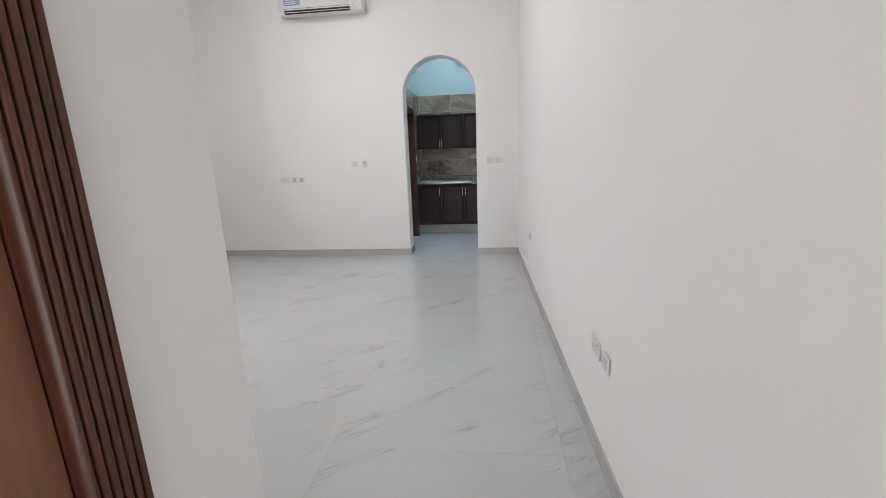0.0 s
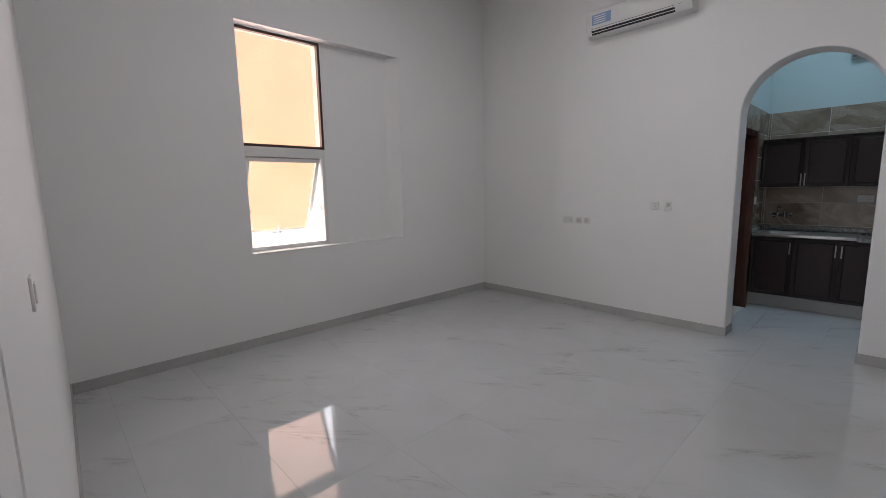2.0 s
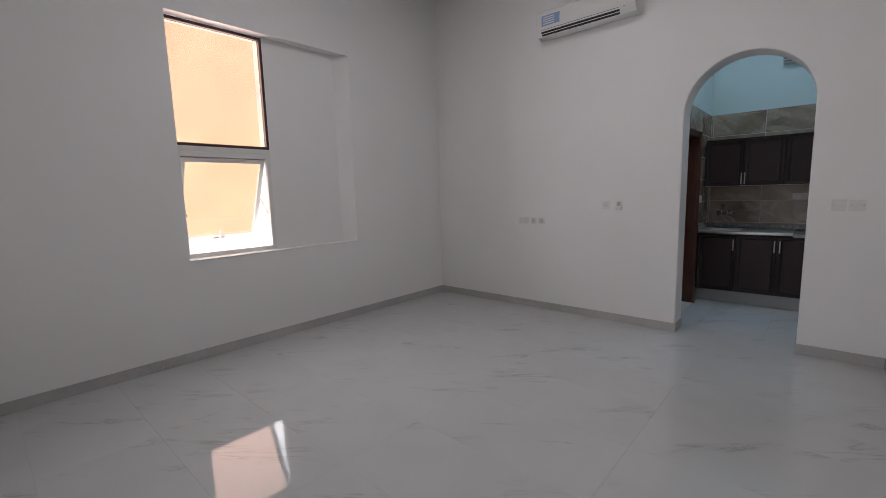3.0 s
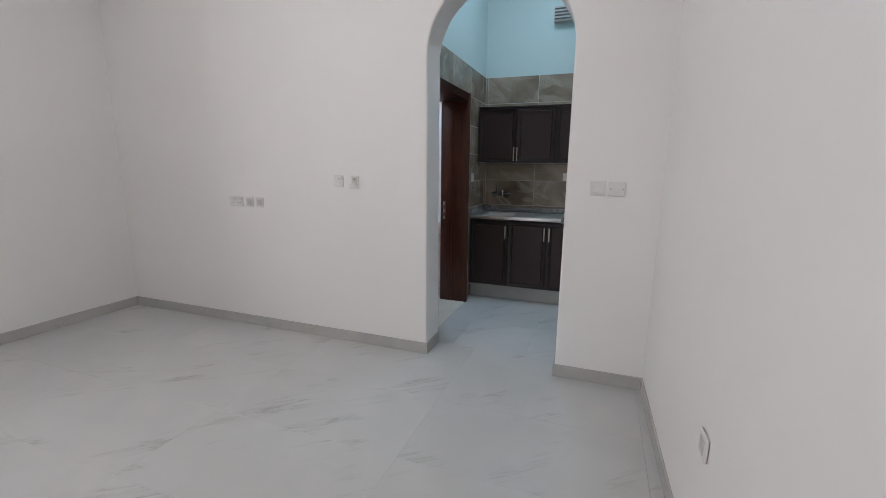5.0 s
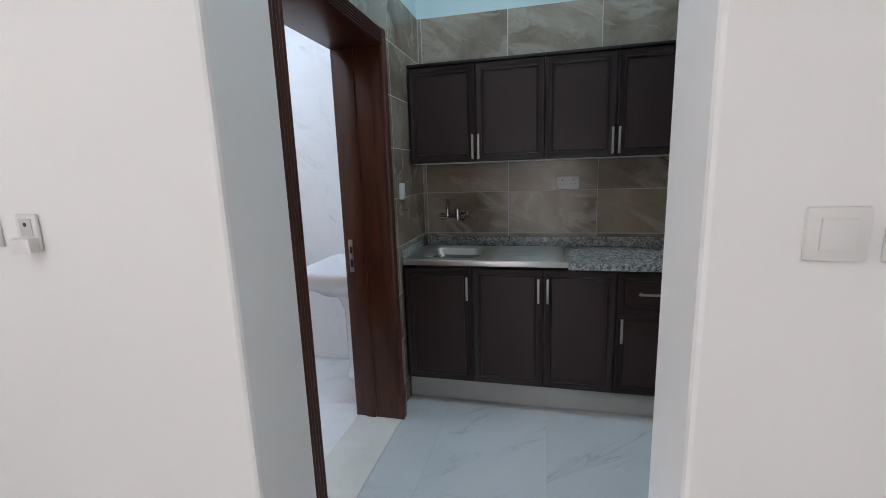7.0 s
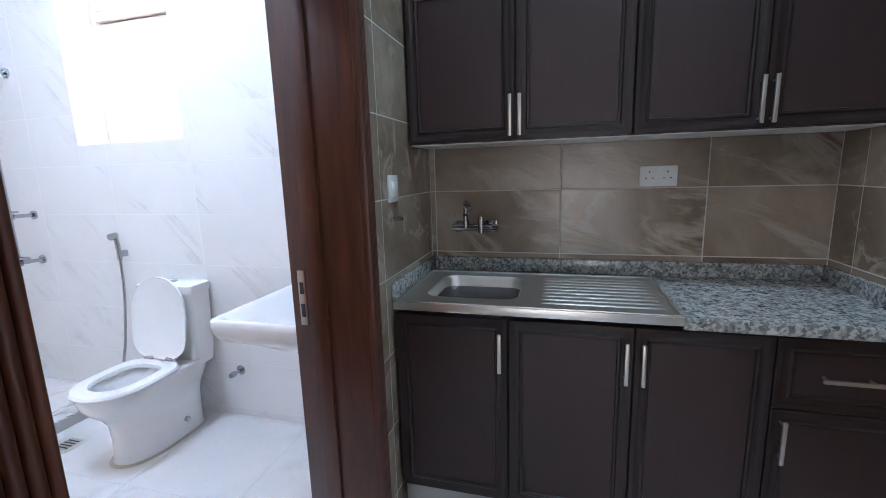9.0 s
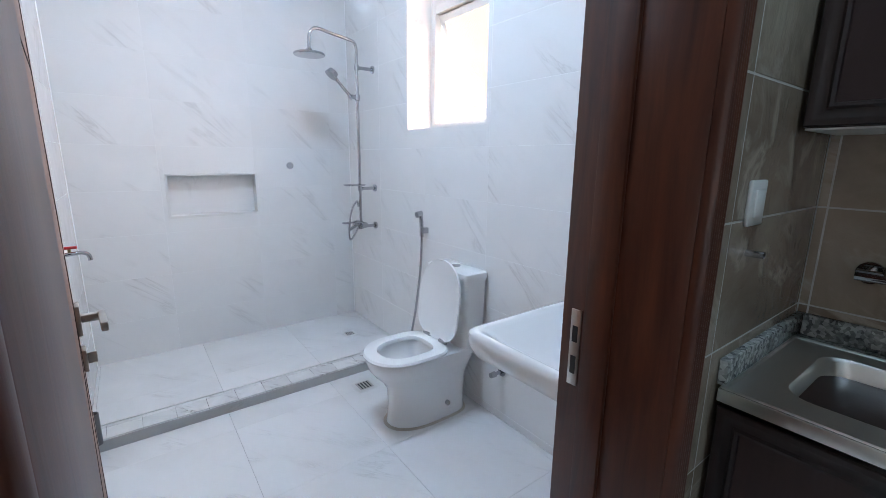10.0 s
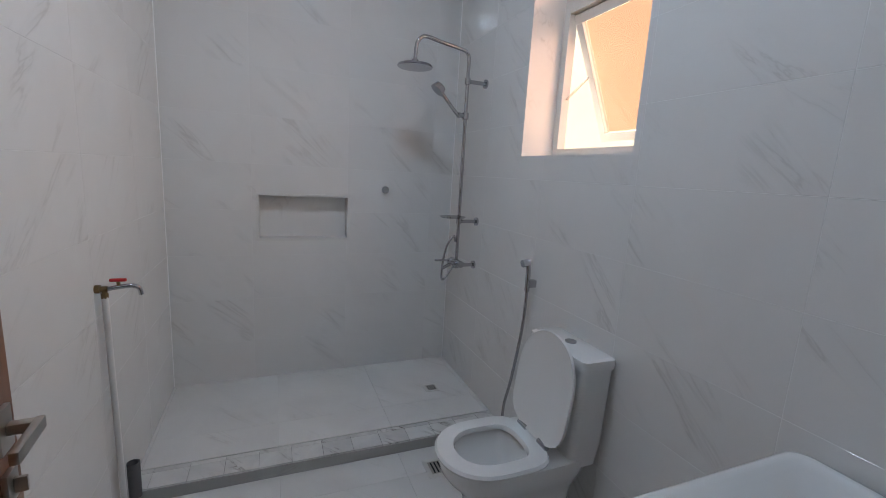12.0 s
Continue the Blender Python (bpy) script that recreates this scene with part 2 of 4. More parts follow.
def tube(bm, pts, r, n=12, steps=8):
    """A round tube along a smooth line through pts."""
    P = [Vector(p) for p in pts]
    line = []
    for i in range(len(P) - 1):
        p0, p1, p2, p3 = P[max(i - 1, 0)], P[i], P[i + 1], P[min(i + 2, len(P) - 1)]
        for k in range(steps):
            t = k / steps
            line.append(0.5 * (2 * p1 + (p2 - p0) * t + (2 * p0 - 5 * p1 + 4 * p2 - p3) * t * t + (3 * p1 - p0 - 3 * p2 + p3) * t ** 3))
    line.append(P[-1])
    rings, ref = [], None
    for i, p in enumerate(line):
        d = (line[min(i + 1, len(line) - 1)] - line[max(i - 1, 0)]).normalized()
        if ref is None:
            ref = d.orthogonal().normalized()
        ref = (ref - d * ref.dot(d)).normalized()
        up = d.cross(ref)
        rings.append([bm.verts.new(p + r * (math.cos(2 * math.pi * k / n) * ref + math.sin(2 * math.pi * k / n) * up)) for k in range(n)])
    for r0, r1 in zip(rings, rings[1:]):
        for k in range(n):
            bm.faces.new((r0[k], r0[(k + 1) % n], r1[(k + 1) % n], r1[k]))
    bm.faces.new(rings[0][::-1])
    bm.faces.new(rings[-1])
    return bm


def loft(bm, rings, cap0=True, cap1=True):
    R = [[bm.verts.new(p) for p in ring] for ring in rings]
    n = len(R[0])
    for a, b in zip(R, R[1:]):
        for k in range(n):
            bm.faces.new((a[k], a[(k + 1) % n], b[(k + 1) % n], b[k]))
    if cap0:
        bm.faces.new(R[0][::-1])
    if cap1:
        bm.faces.new(R[-1])
    return bm


def B():
    return bmesh.new()


def make(name, bm, mat, smooth=True):
    bmesh.ops.recalc_face_normals(bm, faces=bm.faces[:])
    me = bpy.data.meshes.new(name)
    bm.to_mesh(me)
    bm.free()
    me.materials.append(mat)
    if smooth:
        me.shade_smooth()
        me.set_sharp_from_angle(angle=radians(38))
    return new(name, me)


def part(name, bm, mat, parent, label="", smooth=True):
    ob = make(name, bm, mat, smooth)
    ob.parent = parent
    if label:
        ob["label"] = label
    return ob


def structure(name, bm, mat, label, category, smooth=True):
    return tagged(make(name, bm, mat, smooth), label, category, kind="structure")


def thing(name, label, category, at=(0, 0, 0), group=""):
    ob = new(name)
    ob.location = at
    ob.empty_display_size = 0.05
    return tagged(ob, label, category, group)


def pierce(x0, x1, z0, z1, holes):
    """Rectangles that fill x0..x1 by z0..z1 around rectangular holes (a0, a1, b0, b1)."""
    xs = sorted({x0, x1, *[h[0] for h in holes], *[h[1] for h in holes]})
    out = []
    for a, b in zip(xs, xs[1:]):
        z = z0
        for h in sorted((h for h in holes if h[0] <= a and h[1] >= b), key=lambda h: h[2]):
            if h[2] > z:
                out.append((a, b, z, h[2]))
            z = h[3]
        if z < z1:
            out.append((a, b, z, z1))
    return out


# ---- structure ----
XL, XR, YN, YF = -3.72, 1.17, 1.265, 6.37      # living room
HL, HK, HB = 4.30, 4.20, 3.30                 # ceilings
KX0, KX1, KY0, KY1 = -0.55, 1.09, 6.66, 8.53  # kitchen, tiled faces
BX0, BX1, BY0, BY1 = -3.647, -0.80, 6.634, 8.48
EX = 0.115                                    # entry passage
TT = 0.010                                    # tile thickness
WY0, WY1, WZ0, WZ1 = 2.84, 3.76, 0.955, 3.20  # living window
RY1 = 4.78                                    # end of the wall recess
RX = -3.835                                   # back of the recess

# wall with the window and its shallow recess
bm = B()
for a, b, c, d in pierce(YN - 0.25, YF + 0.0, 0, HL, [(WY0, RY1, WZ0, WZ1)]):
    box(bm, RX, a, c, XL, b, d)
for a, b, c, d in pierce(YN - 0.25, YF + 0.0, 0, HL, [(WY0, WY1, WZ0, WZ1)]):
    box(bm, RX - 0.20, a, c, RX, b, d)
bmesh.ops.remove_doubles(bm, verts=bm.verts[:], dist=0.0005)
loft(bm, [[(RX - 0.01, RY1 - 0.16, z), (XL - 0.002, RY1 - 0.004, z), (XL - 0.02, RY1 + 0.02, z), (RX - 0.01, RY1 + 0.02, z)] for z in (WZ0 - 0.02, WZ1 + 0.02)])
structure("wall_west", bm, M_WALL, "white painted wall with a shallow recess round the window", "wall", False)

# wall with the arch
AX0, AX1 = -0.41, 0.585
AC, AR = (AX0 + AX1) / 2, (AX1 - AX0) / 2
AS = 2.735 - AR


def arch_ring(y, e=0.0, n=56):
    """The archway's outline at depth y, widened by e."""
    return ([(AX0 - e, y, 0.0)] + [(AC - (AR + e) * math.cos(math.pi * k / n), y, AS + (AR + e) * math.sin(math.pi * k / n)) for k in range(n + 1)] + [(AX1 + e, y, 0.0)])


bm = B()
YB = KY0 - 0.04
box(bm, RX - 0.2, YF, 0, AX0 - 0.04, YB, HL)
box(bm, AX1 + 0.04, YF, 0, XR + 0.2, YB, HL)
EASE = 0.012
rings = [arch_ring(YF, EASE), arch_ring(YF + 0.3 * EASE, 0.3 * EASE), arch_ring(YF + EASE), arch_ring(YB)]
outline = [(AX0 - 0.04, 0)] + [(AX0 - 0.04, HL)] + [(p[0], HL) for p in rings[0][2:-2]] + [(AX1 + 0.04, HL), (AX1 + 0.04, 0)]
rings = [[(x, YF, z) for x, z in outline]] + rings + [[(x, YB, z) for x, z in outline]]
rows = [[bm.verts.new(p) for p in ring] for ring in rings]
for r0, r1 in zip(rows, rows[1:]):
    for k in range(len(r0) - 1):
        bm.faces.new((r0[k], r0[k + 1], r1[k + 1], r1[k]))
structure("wall_north", bm, M_WALL, "white painted wall with a round-headed archway to the kitchen", "wall", False)



def xe(y):
    return 1.16 + (YF - y) * 0.030


bm = loft(B(), [[(xe(-1.6), -1.6, z), (xe(-1.6) + 0.2, -1.6, z), (xe(YF) + 0.2, YF, z), (xe(YF), YF, z)] for z in (0, HL)])
structure("wall_east", bm, M_WALL, "long plain white painted wall of living room", "wall", False)
bm = B()
YW = YN + 0.085
loft(bm, [[(XL, YN - 0.25, z), (EX - 0.2, YN - 0.25, z), (EX - 0.2, YN + 0.003, z), (XL, YW, z)] for z in (0, HL)])
structure("wall_south", bm, M_WALL, "white painted wall beside the entry passage", "wall", False)
DE0, DE1, DEH = -0.10, 0.80, 2.12
bm = B()
for a, b, c, d in pierce(-1.4, YN, 0, HL, [(DE0 - 0.031, DE1 + 0.031, 0, DEH + 0.031)]):
    box(bm, EX - 0.2, a, c, EX, b, d)
bmesh.ops.remove_doubles(bm, verts=bm.verts[:], dist=0.0005)
bmesh.ops.bevel(bm, geom=[e for e in bm.edges if all(abs(v.co.x - EX) < 1e-4 and abs(v.co.y - YN) < 1e-4 for v in e.verts)], offset=0.003, segments=3, affect="EDGES")
structure("wall_entry_side", bm, M_WALL, "white painted wall of the entry passage", "wall", False)
# unseen end of the passage; its doorway is assumed, to admit the entry fill
bm = B()
for a, b, c, d in pierce(EX - 0.2, XR + 0.45, 0, HL, [(EX + 0.06, XR - 0.06, 0, 2.2)]):
    box(bm, a, -1.62, c, b, -1.42, d)
structure("wall_entry_end", bm, M_WALL, "unseen white wall with an assumed open entrance doorway", "wall", False)

bm = B()
box(bm, RX - 0.2, -1.62, HL, XR + 0.45, KY0 - 0.04, HL + 0.15)
structure("ceiling_living", bm, M_CEIL, "plain white living room ceiling", "ceiling", False)
bm = B()
box(bm, BX1 + 0.1, KY0 - 0.04, HK, KX1 + 0.2, KY1 + 0.2, HK + 0.15)
structure("ceiling_kitchen", bm, M_CEIL, "plain kitchen ceiling", "ceiling", False)
bm = B()
box(bm, BX0 - 0.2, KY0 - 0.04, HB, BX1 + 0.1, KY1 + 0.2, HB + 0.15)
structure("ceiling_bath", bm, M_CEIL, "plain white bathroom ceiling", "ceiling", False)

# kitchen and bathroom walls behind the tiles
BD0, BD1, BDH = 6.86, 7.74, 2.12   # bathroom door opening
KTOP = 2.486
bm = B()
for a, b, c, d in pierce(KY0 - 0.04, KY1 + TT, 0, HK, [(BD0 - 0.03, BD1 + 0.03, 0, BDH + 0.03)]):
    box(bm, BX1 + TT, a, c, KX0 - TT, b, d)
structure("wall_kitchen_west", bm, M_KWALL, "pale aqua painted kitchen wall above tiles", "wall", False)
BW = (-2.72, -1.93, 1.62, 2.72)    # bathroom window
bm = B()
box(bm, BX1 + TT, KY1 + TT, 0, KX1 + 0.2, KY1 + 0.21, HK)
structure("wall_kitchen_north", bm, M_KWALL, "pale aqua painted kitchen end wall", "wall", False)
bm = B()
for a, b, c, d in pierce(BX0 - 0.2, BX1 + TT, 0, HB, [BW]):
    box(bm, a, BY1 + TT, c, b, BY1 + 0.26, d)
structure("wall_bath_north", bm, M_BGROUT, "bathroom outer wall with a window opening", "wall", False)
bm = B()
box(bm, KX1 + TT, KY0 - 0.04, 0, KX1 + 0.2, KY1 + TT, HK)
structure("wall_kitchen_east", bm, M_KWALL, "pale aqua painted kitchen side wall", "wall", False)
NI = (7.148, 7.715, 1.03, 1.315)   # shower niche: y0 y1 z0 z1
bm = B()
for a, b, c, d in pierce(BY0 - TT, BY1 + TT, 0, HB, [NI]):
    box(bm, BX0 - 0.10, a, c, BX0 - TT, b, d)
box(bm, BX0 - 0.2, BY0 - TT, 0, BX0 - 0.10, BY1 + TT, HB)
structure("wall_bath_west", bm, M_BGROUT, "bathroom wall with a shower niche", "wall", False)

# ground outside and an assumed yard wall, raised to hide the sky behind the windows
bm = B()
bmesh.ops.create_grid(bm, x_segments=2, y_segments=2, size=600, matrix=Matrix.Translation((0, 0, -0.06)))
structure("ground", bm, M_GROUND, "bare concrete yard outside the house", "ground", False)
bm = B()
box(bm, -7.4, -3, -0.06, -7.2, 12.2, 6.0)
box(bm, -7.2, 12.0, -0.06, 3, 12.2, 6.0)
structure("yard_wall", bm, M_YARD, "sunlit cream rendered wall assumed as backdrop outside the windows", "wall", False)

# floor slab under the tiles
bm = B()
box(bm, RX - 0.2, -1.62, -0.055, XR + 0.45, KY1 + 0.26, -TT)
floor_ob = structure("floor", bm, M_GROUT, "polished white marble-look porcelain floor", "floor", False)

# skirting
SK, ST = 0.09, 0.012
bm = B()
box(bm, XL, YW + ST, 0, XL + ST, YF, SK, 0.002, 1)
box(bm, XL + ST, YF - ST, 0, AX0, YF, SK, 0.002, 1)
box(bm, AX1, YF - ST, 0, xe(YF) - ST, YF, SK, 0.002, 1)
loft(bm, [[(xe(-1.4) - ST, -1.4, z), (xe(-1.4), -1.4, z), (xe(YF), YF, z), (xe(YF) - ST, YF, z)] for z in (0, SK)])
loft(bm, [[(XL, YW, z), (XL, YW + ST, z), (EX + ST, YN + ST, z), (EX + ST, YN, z)] for z in (0, SK)])
box(bm, EX, DE1 + 0.11, 0, EX + ST, YN, SK, 0.002, 1)
box(bm, AX0, YF - ST, 0, AX0 + ST, KY0 - 0.04, SK, 0.002, 1)
box(bm, AX1 - ST, YF - ST, 0, AX1, KY0 - 0.04, SK, 0.002, 1)
structure("baseboard", bm, M_SKIRT, "grey marble-look tile skirting", "skirting", False)


# ---- doors and frames ----
def fluted_board(bm, length, width, thick, ribs=6):
    """A fluted casing along +z from 0, its width along +y, proud along +x."""
    n = 72
    prof = [(0.0, 0.0)]
    for k in range(n + 1):
        u = k / n
        edge = min(1.0, min(u, 1 - u) / 0.06)
        rib = abs(math.sin(math.pi * ribs * u))
        prof.append((u * width, thick * (0.50 + 0.50 * rib ** 0.55) * (0.75 + 0.25 * edge)))
    prof.append((width, 0.0))
    return loft(bm, [[(d, w, 0) for w, d in prof], [(d, w, length) for w, d in prof]])


def door_frame(name, x_face, y0, y1, top, depth, label, kind_label, near=0.085, far=0.085, width=0.085):
    """Lining and fluted casing round a door opening in a wall that faces +x."""
    ob = tagged(new(name), label, kind_label)
    tagged(ob, kind="structure")
    t = 0.03
    part("jamb", box(B(), x_face - depth, y0 - t, 0, x_face, y0, top + t, 0.003), M_DOOR, ob)
    part("jamb", box(B(), x_face - depth, y1, 0, x_face, y1 + t, top + t, 0.003), M_DOOR, ob)
    part("head", box(B(), x_face - depth, y0, top, x_face, y1, top + t, 0.003), M_DOOR, ob)
    for yy, cw in ((y0 - near, near), (y1, far)):
        c = part("casing", fluted_board(B(), top + width, cw, 0.024), M_DOOR, ob)
        c.location = (x_face + 0.001, yy, 0)
        part("plinth_block", box(B(), x_face, yy - 0.004, 0, x_face + 0.034, yy + cw + 0.004, 0.16, 0.004), M_DOOR, ob)
    c = part("casing", fluted_board(B(), y1 - y0, width, 0.024), M_DOOR, ob)
    c.matrix_basis = Matrix.Translation((x_face + 0.001, y1, top)) @ Matrix.Rotation(radians(90), 4, "X")
    return ob


bath_frame = door_frame("door_frame_1", KX0 + 0.012, BD0, BD1, BDH, KX0 + 0.012 - BX1 + 0.012, "dark mahogany door frame with fluted casing", "door frame", 0.115, 0.055, 0.080)
bm = B()
box(bm, BX1 + 0.055, BD1 - 0.012, 0, BX1 + 0.12, BD1, BDH, 0.002)
part("stop", bm, M_DOOR, bath_frame)
bm = B()
box(bm, BX1 + 0.015, BD1 - 0.003, 0.91, BX1 + 0.042, BD1 + 0.001, 1.10, 0.001)
strike = part("strike_plate", bm, M_NICKEL, bath_frame, "steel strike plate")
bm = B()
box(bm, BX1 + 0.022, BD1 - 0.0045, 0.94, BX1 + 0.036, BD1 - 0.002, 0.985)
box(bm, BX1 + 0.022, BD1 - 0.0045, 1.02, BX1 + 0.036, BD1 - 0.002, 1.06)
part("strike_hole", bm, M_DARKP, strike)
bm = B()
box(bm, BX1, BD0, -0.004, KX0 + 0.03, BD1, 0.004, 0.003)
structure("threshold", bm, M_SILL, "cream marble door threshold", "threshold", False)


def grooved_leaf(name, w, h, label, at, angle):
    """A flush door leaf along +x from its hinge, with grooves on the -y face."""
    ob = thing(name, label, "door", at)
    t = 0.04
    bm = B()
    box(bm, 0, 0, 0.008, w, t, h, 0.003)
    leaf = part("leaf", bm, M_LEAF, ob)
    bm = B()
    gx = w - 0.13
    box(bm, gx - 0.003, -0.0012, 0.01, gx + 0.003, 0.001, h - 0.01)
    for (xa, za), (xb, zb) in (((0.02, 0.35), (gx, 1.08)), ((0.02, 1.62), (gx, 1.62)), ((0.02, 0.02), (gx, 0.42))):
        d = Vector((xb - xa, 0, zb - za))
        m = Matrix.Translation(((xa + xb) / 2, 0, (za + zb) / 2)) @ Matrix.Rotation(-math.atan2(d.z, d.x), 4, "Y") @ Matrix.Diagonal((d.length, 0.0022, 0.006, 1))
        bmesh.ops.create_cube(bm, size=1.0, matrix=m)
    part("groove", bm, M_GROOVE, ob, "thin dark decorative grooves")
    for side in (1, -1):
        y = 0 if side < 0 else t
        bm = B()
        box(bm, w - 0.085, y, 0.985, w - 0.035, y + side * 0.010, 1.035 + 0.03, 0.002)
        hd = part("handle", bm, M_NICKEL, ob, "satin nickel square lever handle")
        bm = B()
        box(bm, w - 0.068, y + side * 0.010, 1.015, w - 0.048, y + side * 0.055, 1.035, 0.002)
        box(bm, w - 0.165, y + side * 0.045, 1.013, w - 0.048, y + side * 0.060, 1.037, 0.003)
        part("lever", bm, M_NICKEL, hd)
        bm = B()
        box(bm, w - 0.082, y, 0.885, w - 0.038, y + side * 0.010, 0.945, 0.002)
        box(bm, w - 0.064, y + side * 0.010, 0.900, w - 0.056, y + side * 0.030, 0.930, 0.002)
        part("thumb_turn", bm, M_NICKEL, ob, "satin nickel privacy turn")
    ob.rotation_euler = (0, 0, radians(angle))
    return ob


grooved_leaf("door_1", 0.862, 2.10, "open brown bathroom door with diagonal grooves", (BX1 + 0.005, BD0 - 0.008, 0), 185.0)

entry_frame = door_frame("door_frame_2", EX, DE0, DE1, DEH, 0.2, "dark mahogany fluted frame of a side door", "door frame", 0.11, 0.11, 0.11)
side = thing("door_2", "closed brown flush door in the entry passage", "door", (EX - 0.003, DE0 + 0.003, 0))
part("leaf", box(B(), -0.04, 0, 0.006, 0, DE1 - DE0 - 0.006, DEH - 0.004, 0.003), M_LEAF, side)


# ---- windows ----
def frame_ring(bm, w0, w1, z0, z1, d0, d1, bar, axis, bevel=0.002):
    """A rectangular frame of bars; w runs along the wall, d through it."""
    for a, b, c, d in ((w0, w1, z0, z0 + bar), (w0, w1, z1 - bar, z1), (w0, w0 + bar, z0 + bar, z1 - bar), (w1 - bar, w1, z0 + bar, z1 - bar)):
        if axis == "y":
            box(bm, d0, a, c, d1, b, d, bevel, 1)
        else:
            box(bm, a, d0, c, b, d1, d, bevel, 1)
    return bm


def pane(bm, w0, w1, z0, z1, d, axis):
    if axis == "y":
        return box(bm, d - 0.003, w0, z0, d + 0.003, w1, z1)
    return box(bm, w0, d - 0.003, z0, w1, d + 0.003, z1)


def awning_window(name, axis, w0, w1, z0, z1, zt, d, out, label, tilt, upper):
    """Fixed light above zt, awning sash below it hung at its top and pushed outwards."""
    ob = tagged(new(name), label, "window", kind="structure")
    dd = sorted((d, d + out * 0.05))
    part("window_frame", frame_ring(B(), w0, w1, z0, zt, dd[0], dd[1], 0.045, axis), M_ALU, ob, "white aluminium frame")
    part("window_frame", frame_ring(B(), w0, w1, zt, z1, dd[0], dd[1], 0.028, axis), upper, ob, "dark bronze aluminium frame" if upper == M_BRONZE else "")
    p = part("pane", pane(B(), w0 + 0.02, w1 - 0.02, zt + 0.02, z1 - 0.02, d + out * 0.025, axis), M_AMBER, ob, "amber tinted glass", False)
    p.visible_shadow = False
    s = tagged(new("sash"), "white awning sash pushed open at the bottom")
    s.parent = ob
    hinge = zt - 0.11
    top = part("transom", box(B(), *((dd[0], w0 + 0.045, zt - 0.10, dd[1], w1 - 0.045, zt - 0.045) if axis == "y" else (w0 + 0.045, dd[0], zt - 0.10, w1 - 0.045, dd[1], zt - 0.045)), 0.002, 1), M_ALU, ob)
    h = hinge - (z0 + 0.05)
    a0, a1 = w0 + 0.05, w1 - 0.05
    bm = frame_ring(B(), a0, a1, -h, 0, *sorted((0, out * 0.035)), 0.045, axis)
    f = part("sash_frame", bm, M_ALU, s)
    bm = pane(B(), a0 + 0.04, a1 - 0.04, -h + 0.04, -0.04, out * 0.018, axis)
    g = part("sash_pane", bm, M_AMBER, s, "amber tinted glass", False)
    g.visible_shadow = False
    mid = (a0 + a1) / 2
    bm = B()
    q = -out
    if axis == "y":
        box(bm, 0, mid - 0.05, -h + 0.005, q * 0.018, mid + 0.05, -h + 0.03, 0.003)
        box(bm, q * 0.018, mid - 0.012, -h + 0.012, q * 0.032, mid + 0.012, -h + 0.12, 0.004)
    else:
        box(bm, mid - 0.05, 0, -h + 0.005, mid + 0.05, q * 0.018, -h + 0.03, 0.003)
        box(bm, mid - 0.012, q * 0.018, -h + 0.012, mid + 0.012, q * 0.032, -h + 0.12, 0.004)
    part("latch", bm, M_PLAST, s, "white plastic latch handle")
    if axis == "y":
        s.location, s.rotation_euler = (d + out * 0.02, 0, hinge), (0, radians(-tilt * out), 0)
    else:
        s.location, s.rotation_euler = (0, d + out * 0.02, hinge), (radians(tilt * out), 0, 0)
    if axis == "y":
        s.rotation_euler = (0, radians(tilt), 0)
    sw = math.sin(radians(tilt)) * h * 0.45
    for w in (a0 + 0.012, a1 - 0.012):
        bm = B()
        za, zb = hinge - h * 0.62, hinge - h * 0.43
        pa = (d + out * 0.02, w, za) if axis == "y" else (w, d + out * 0.02, za)
        pb = (d + out * (0.02 + sw), w, zb) if axis == "y" else (w, d + out * (0.02 + sw), zb)
        cyl(bm, pa, pb, 0.006, n=8)
        part("stay", bm, M_NICKEL, ob, "metal friction stay")
    return ob


awning_window("window_1", "y", WY0, WY1, WZ0 + 0.012, WZ1 - 0.01, 2.045, RX + 0.004, -1, "tall white and bronze window, amber glass, lower sash open", 24, M_BRONZE)
awning_window("window_2", "x", BW[0] + 0.01, BW[1] - 0.01, BW[2] + 0.012, BW[3] - 0.01, 2.46, BY1 + 0.19, 1, "white bathroom window with open amber sash", 24, M_ALU)
bm = B()
box(bm, RX, WY0, WZ0 - 0.001, XL + 0.006, RY1, WZ0 + 0.010, 0.003)
structure("window_sill_1", bm, M_WALL, "thin white painted sill along the recess", "sill", False)

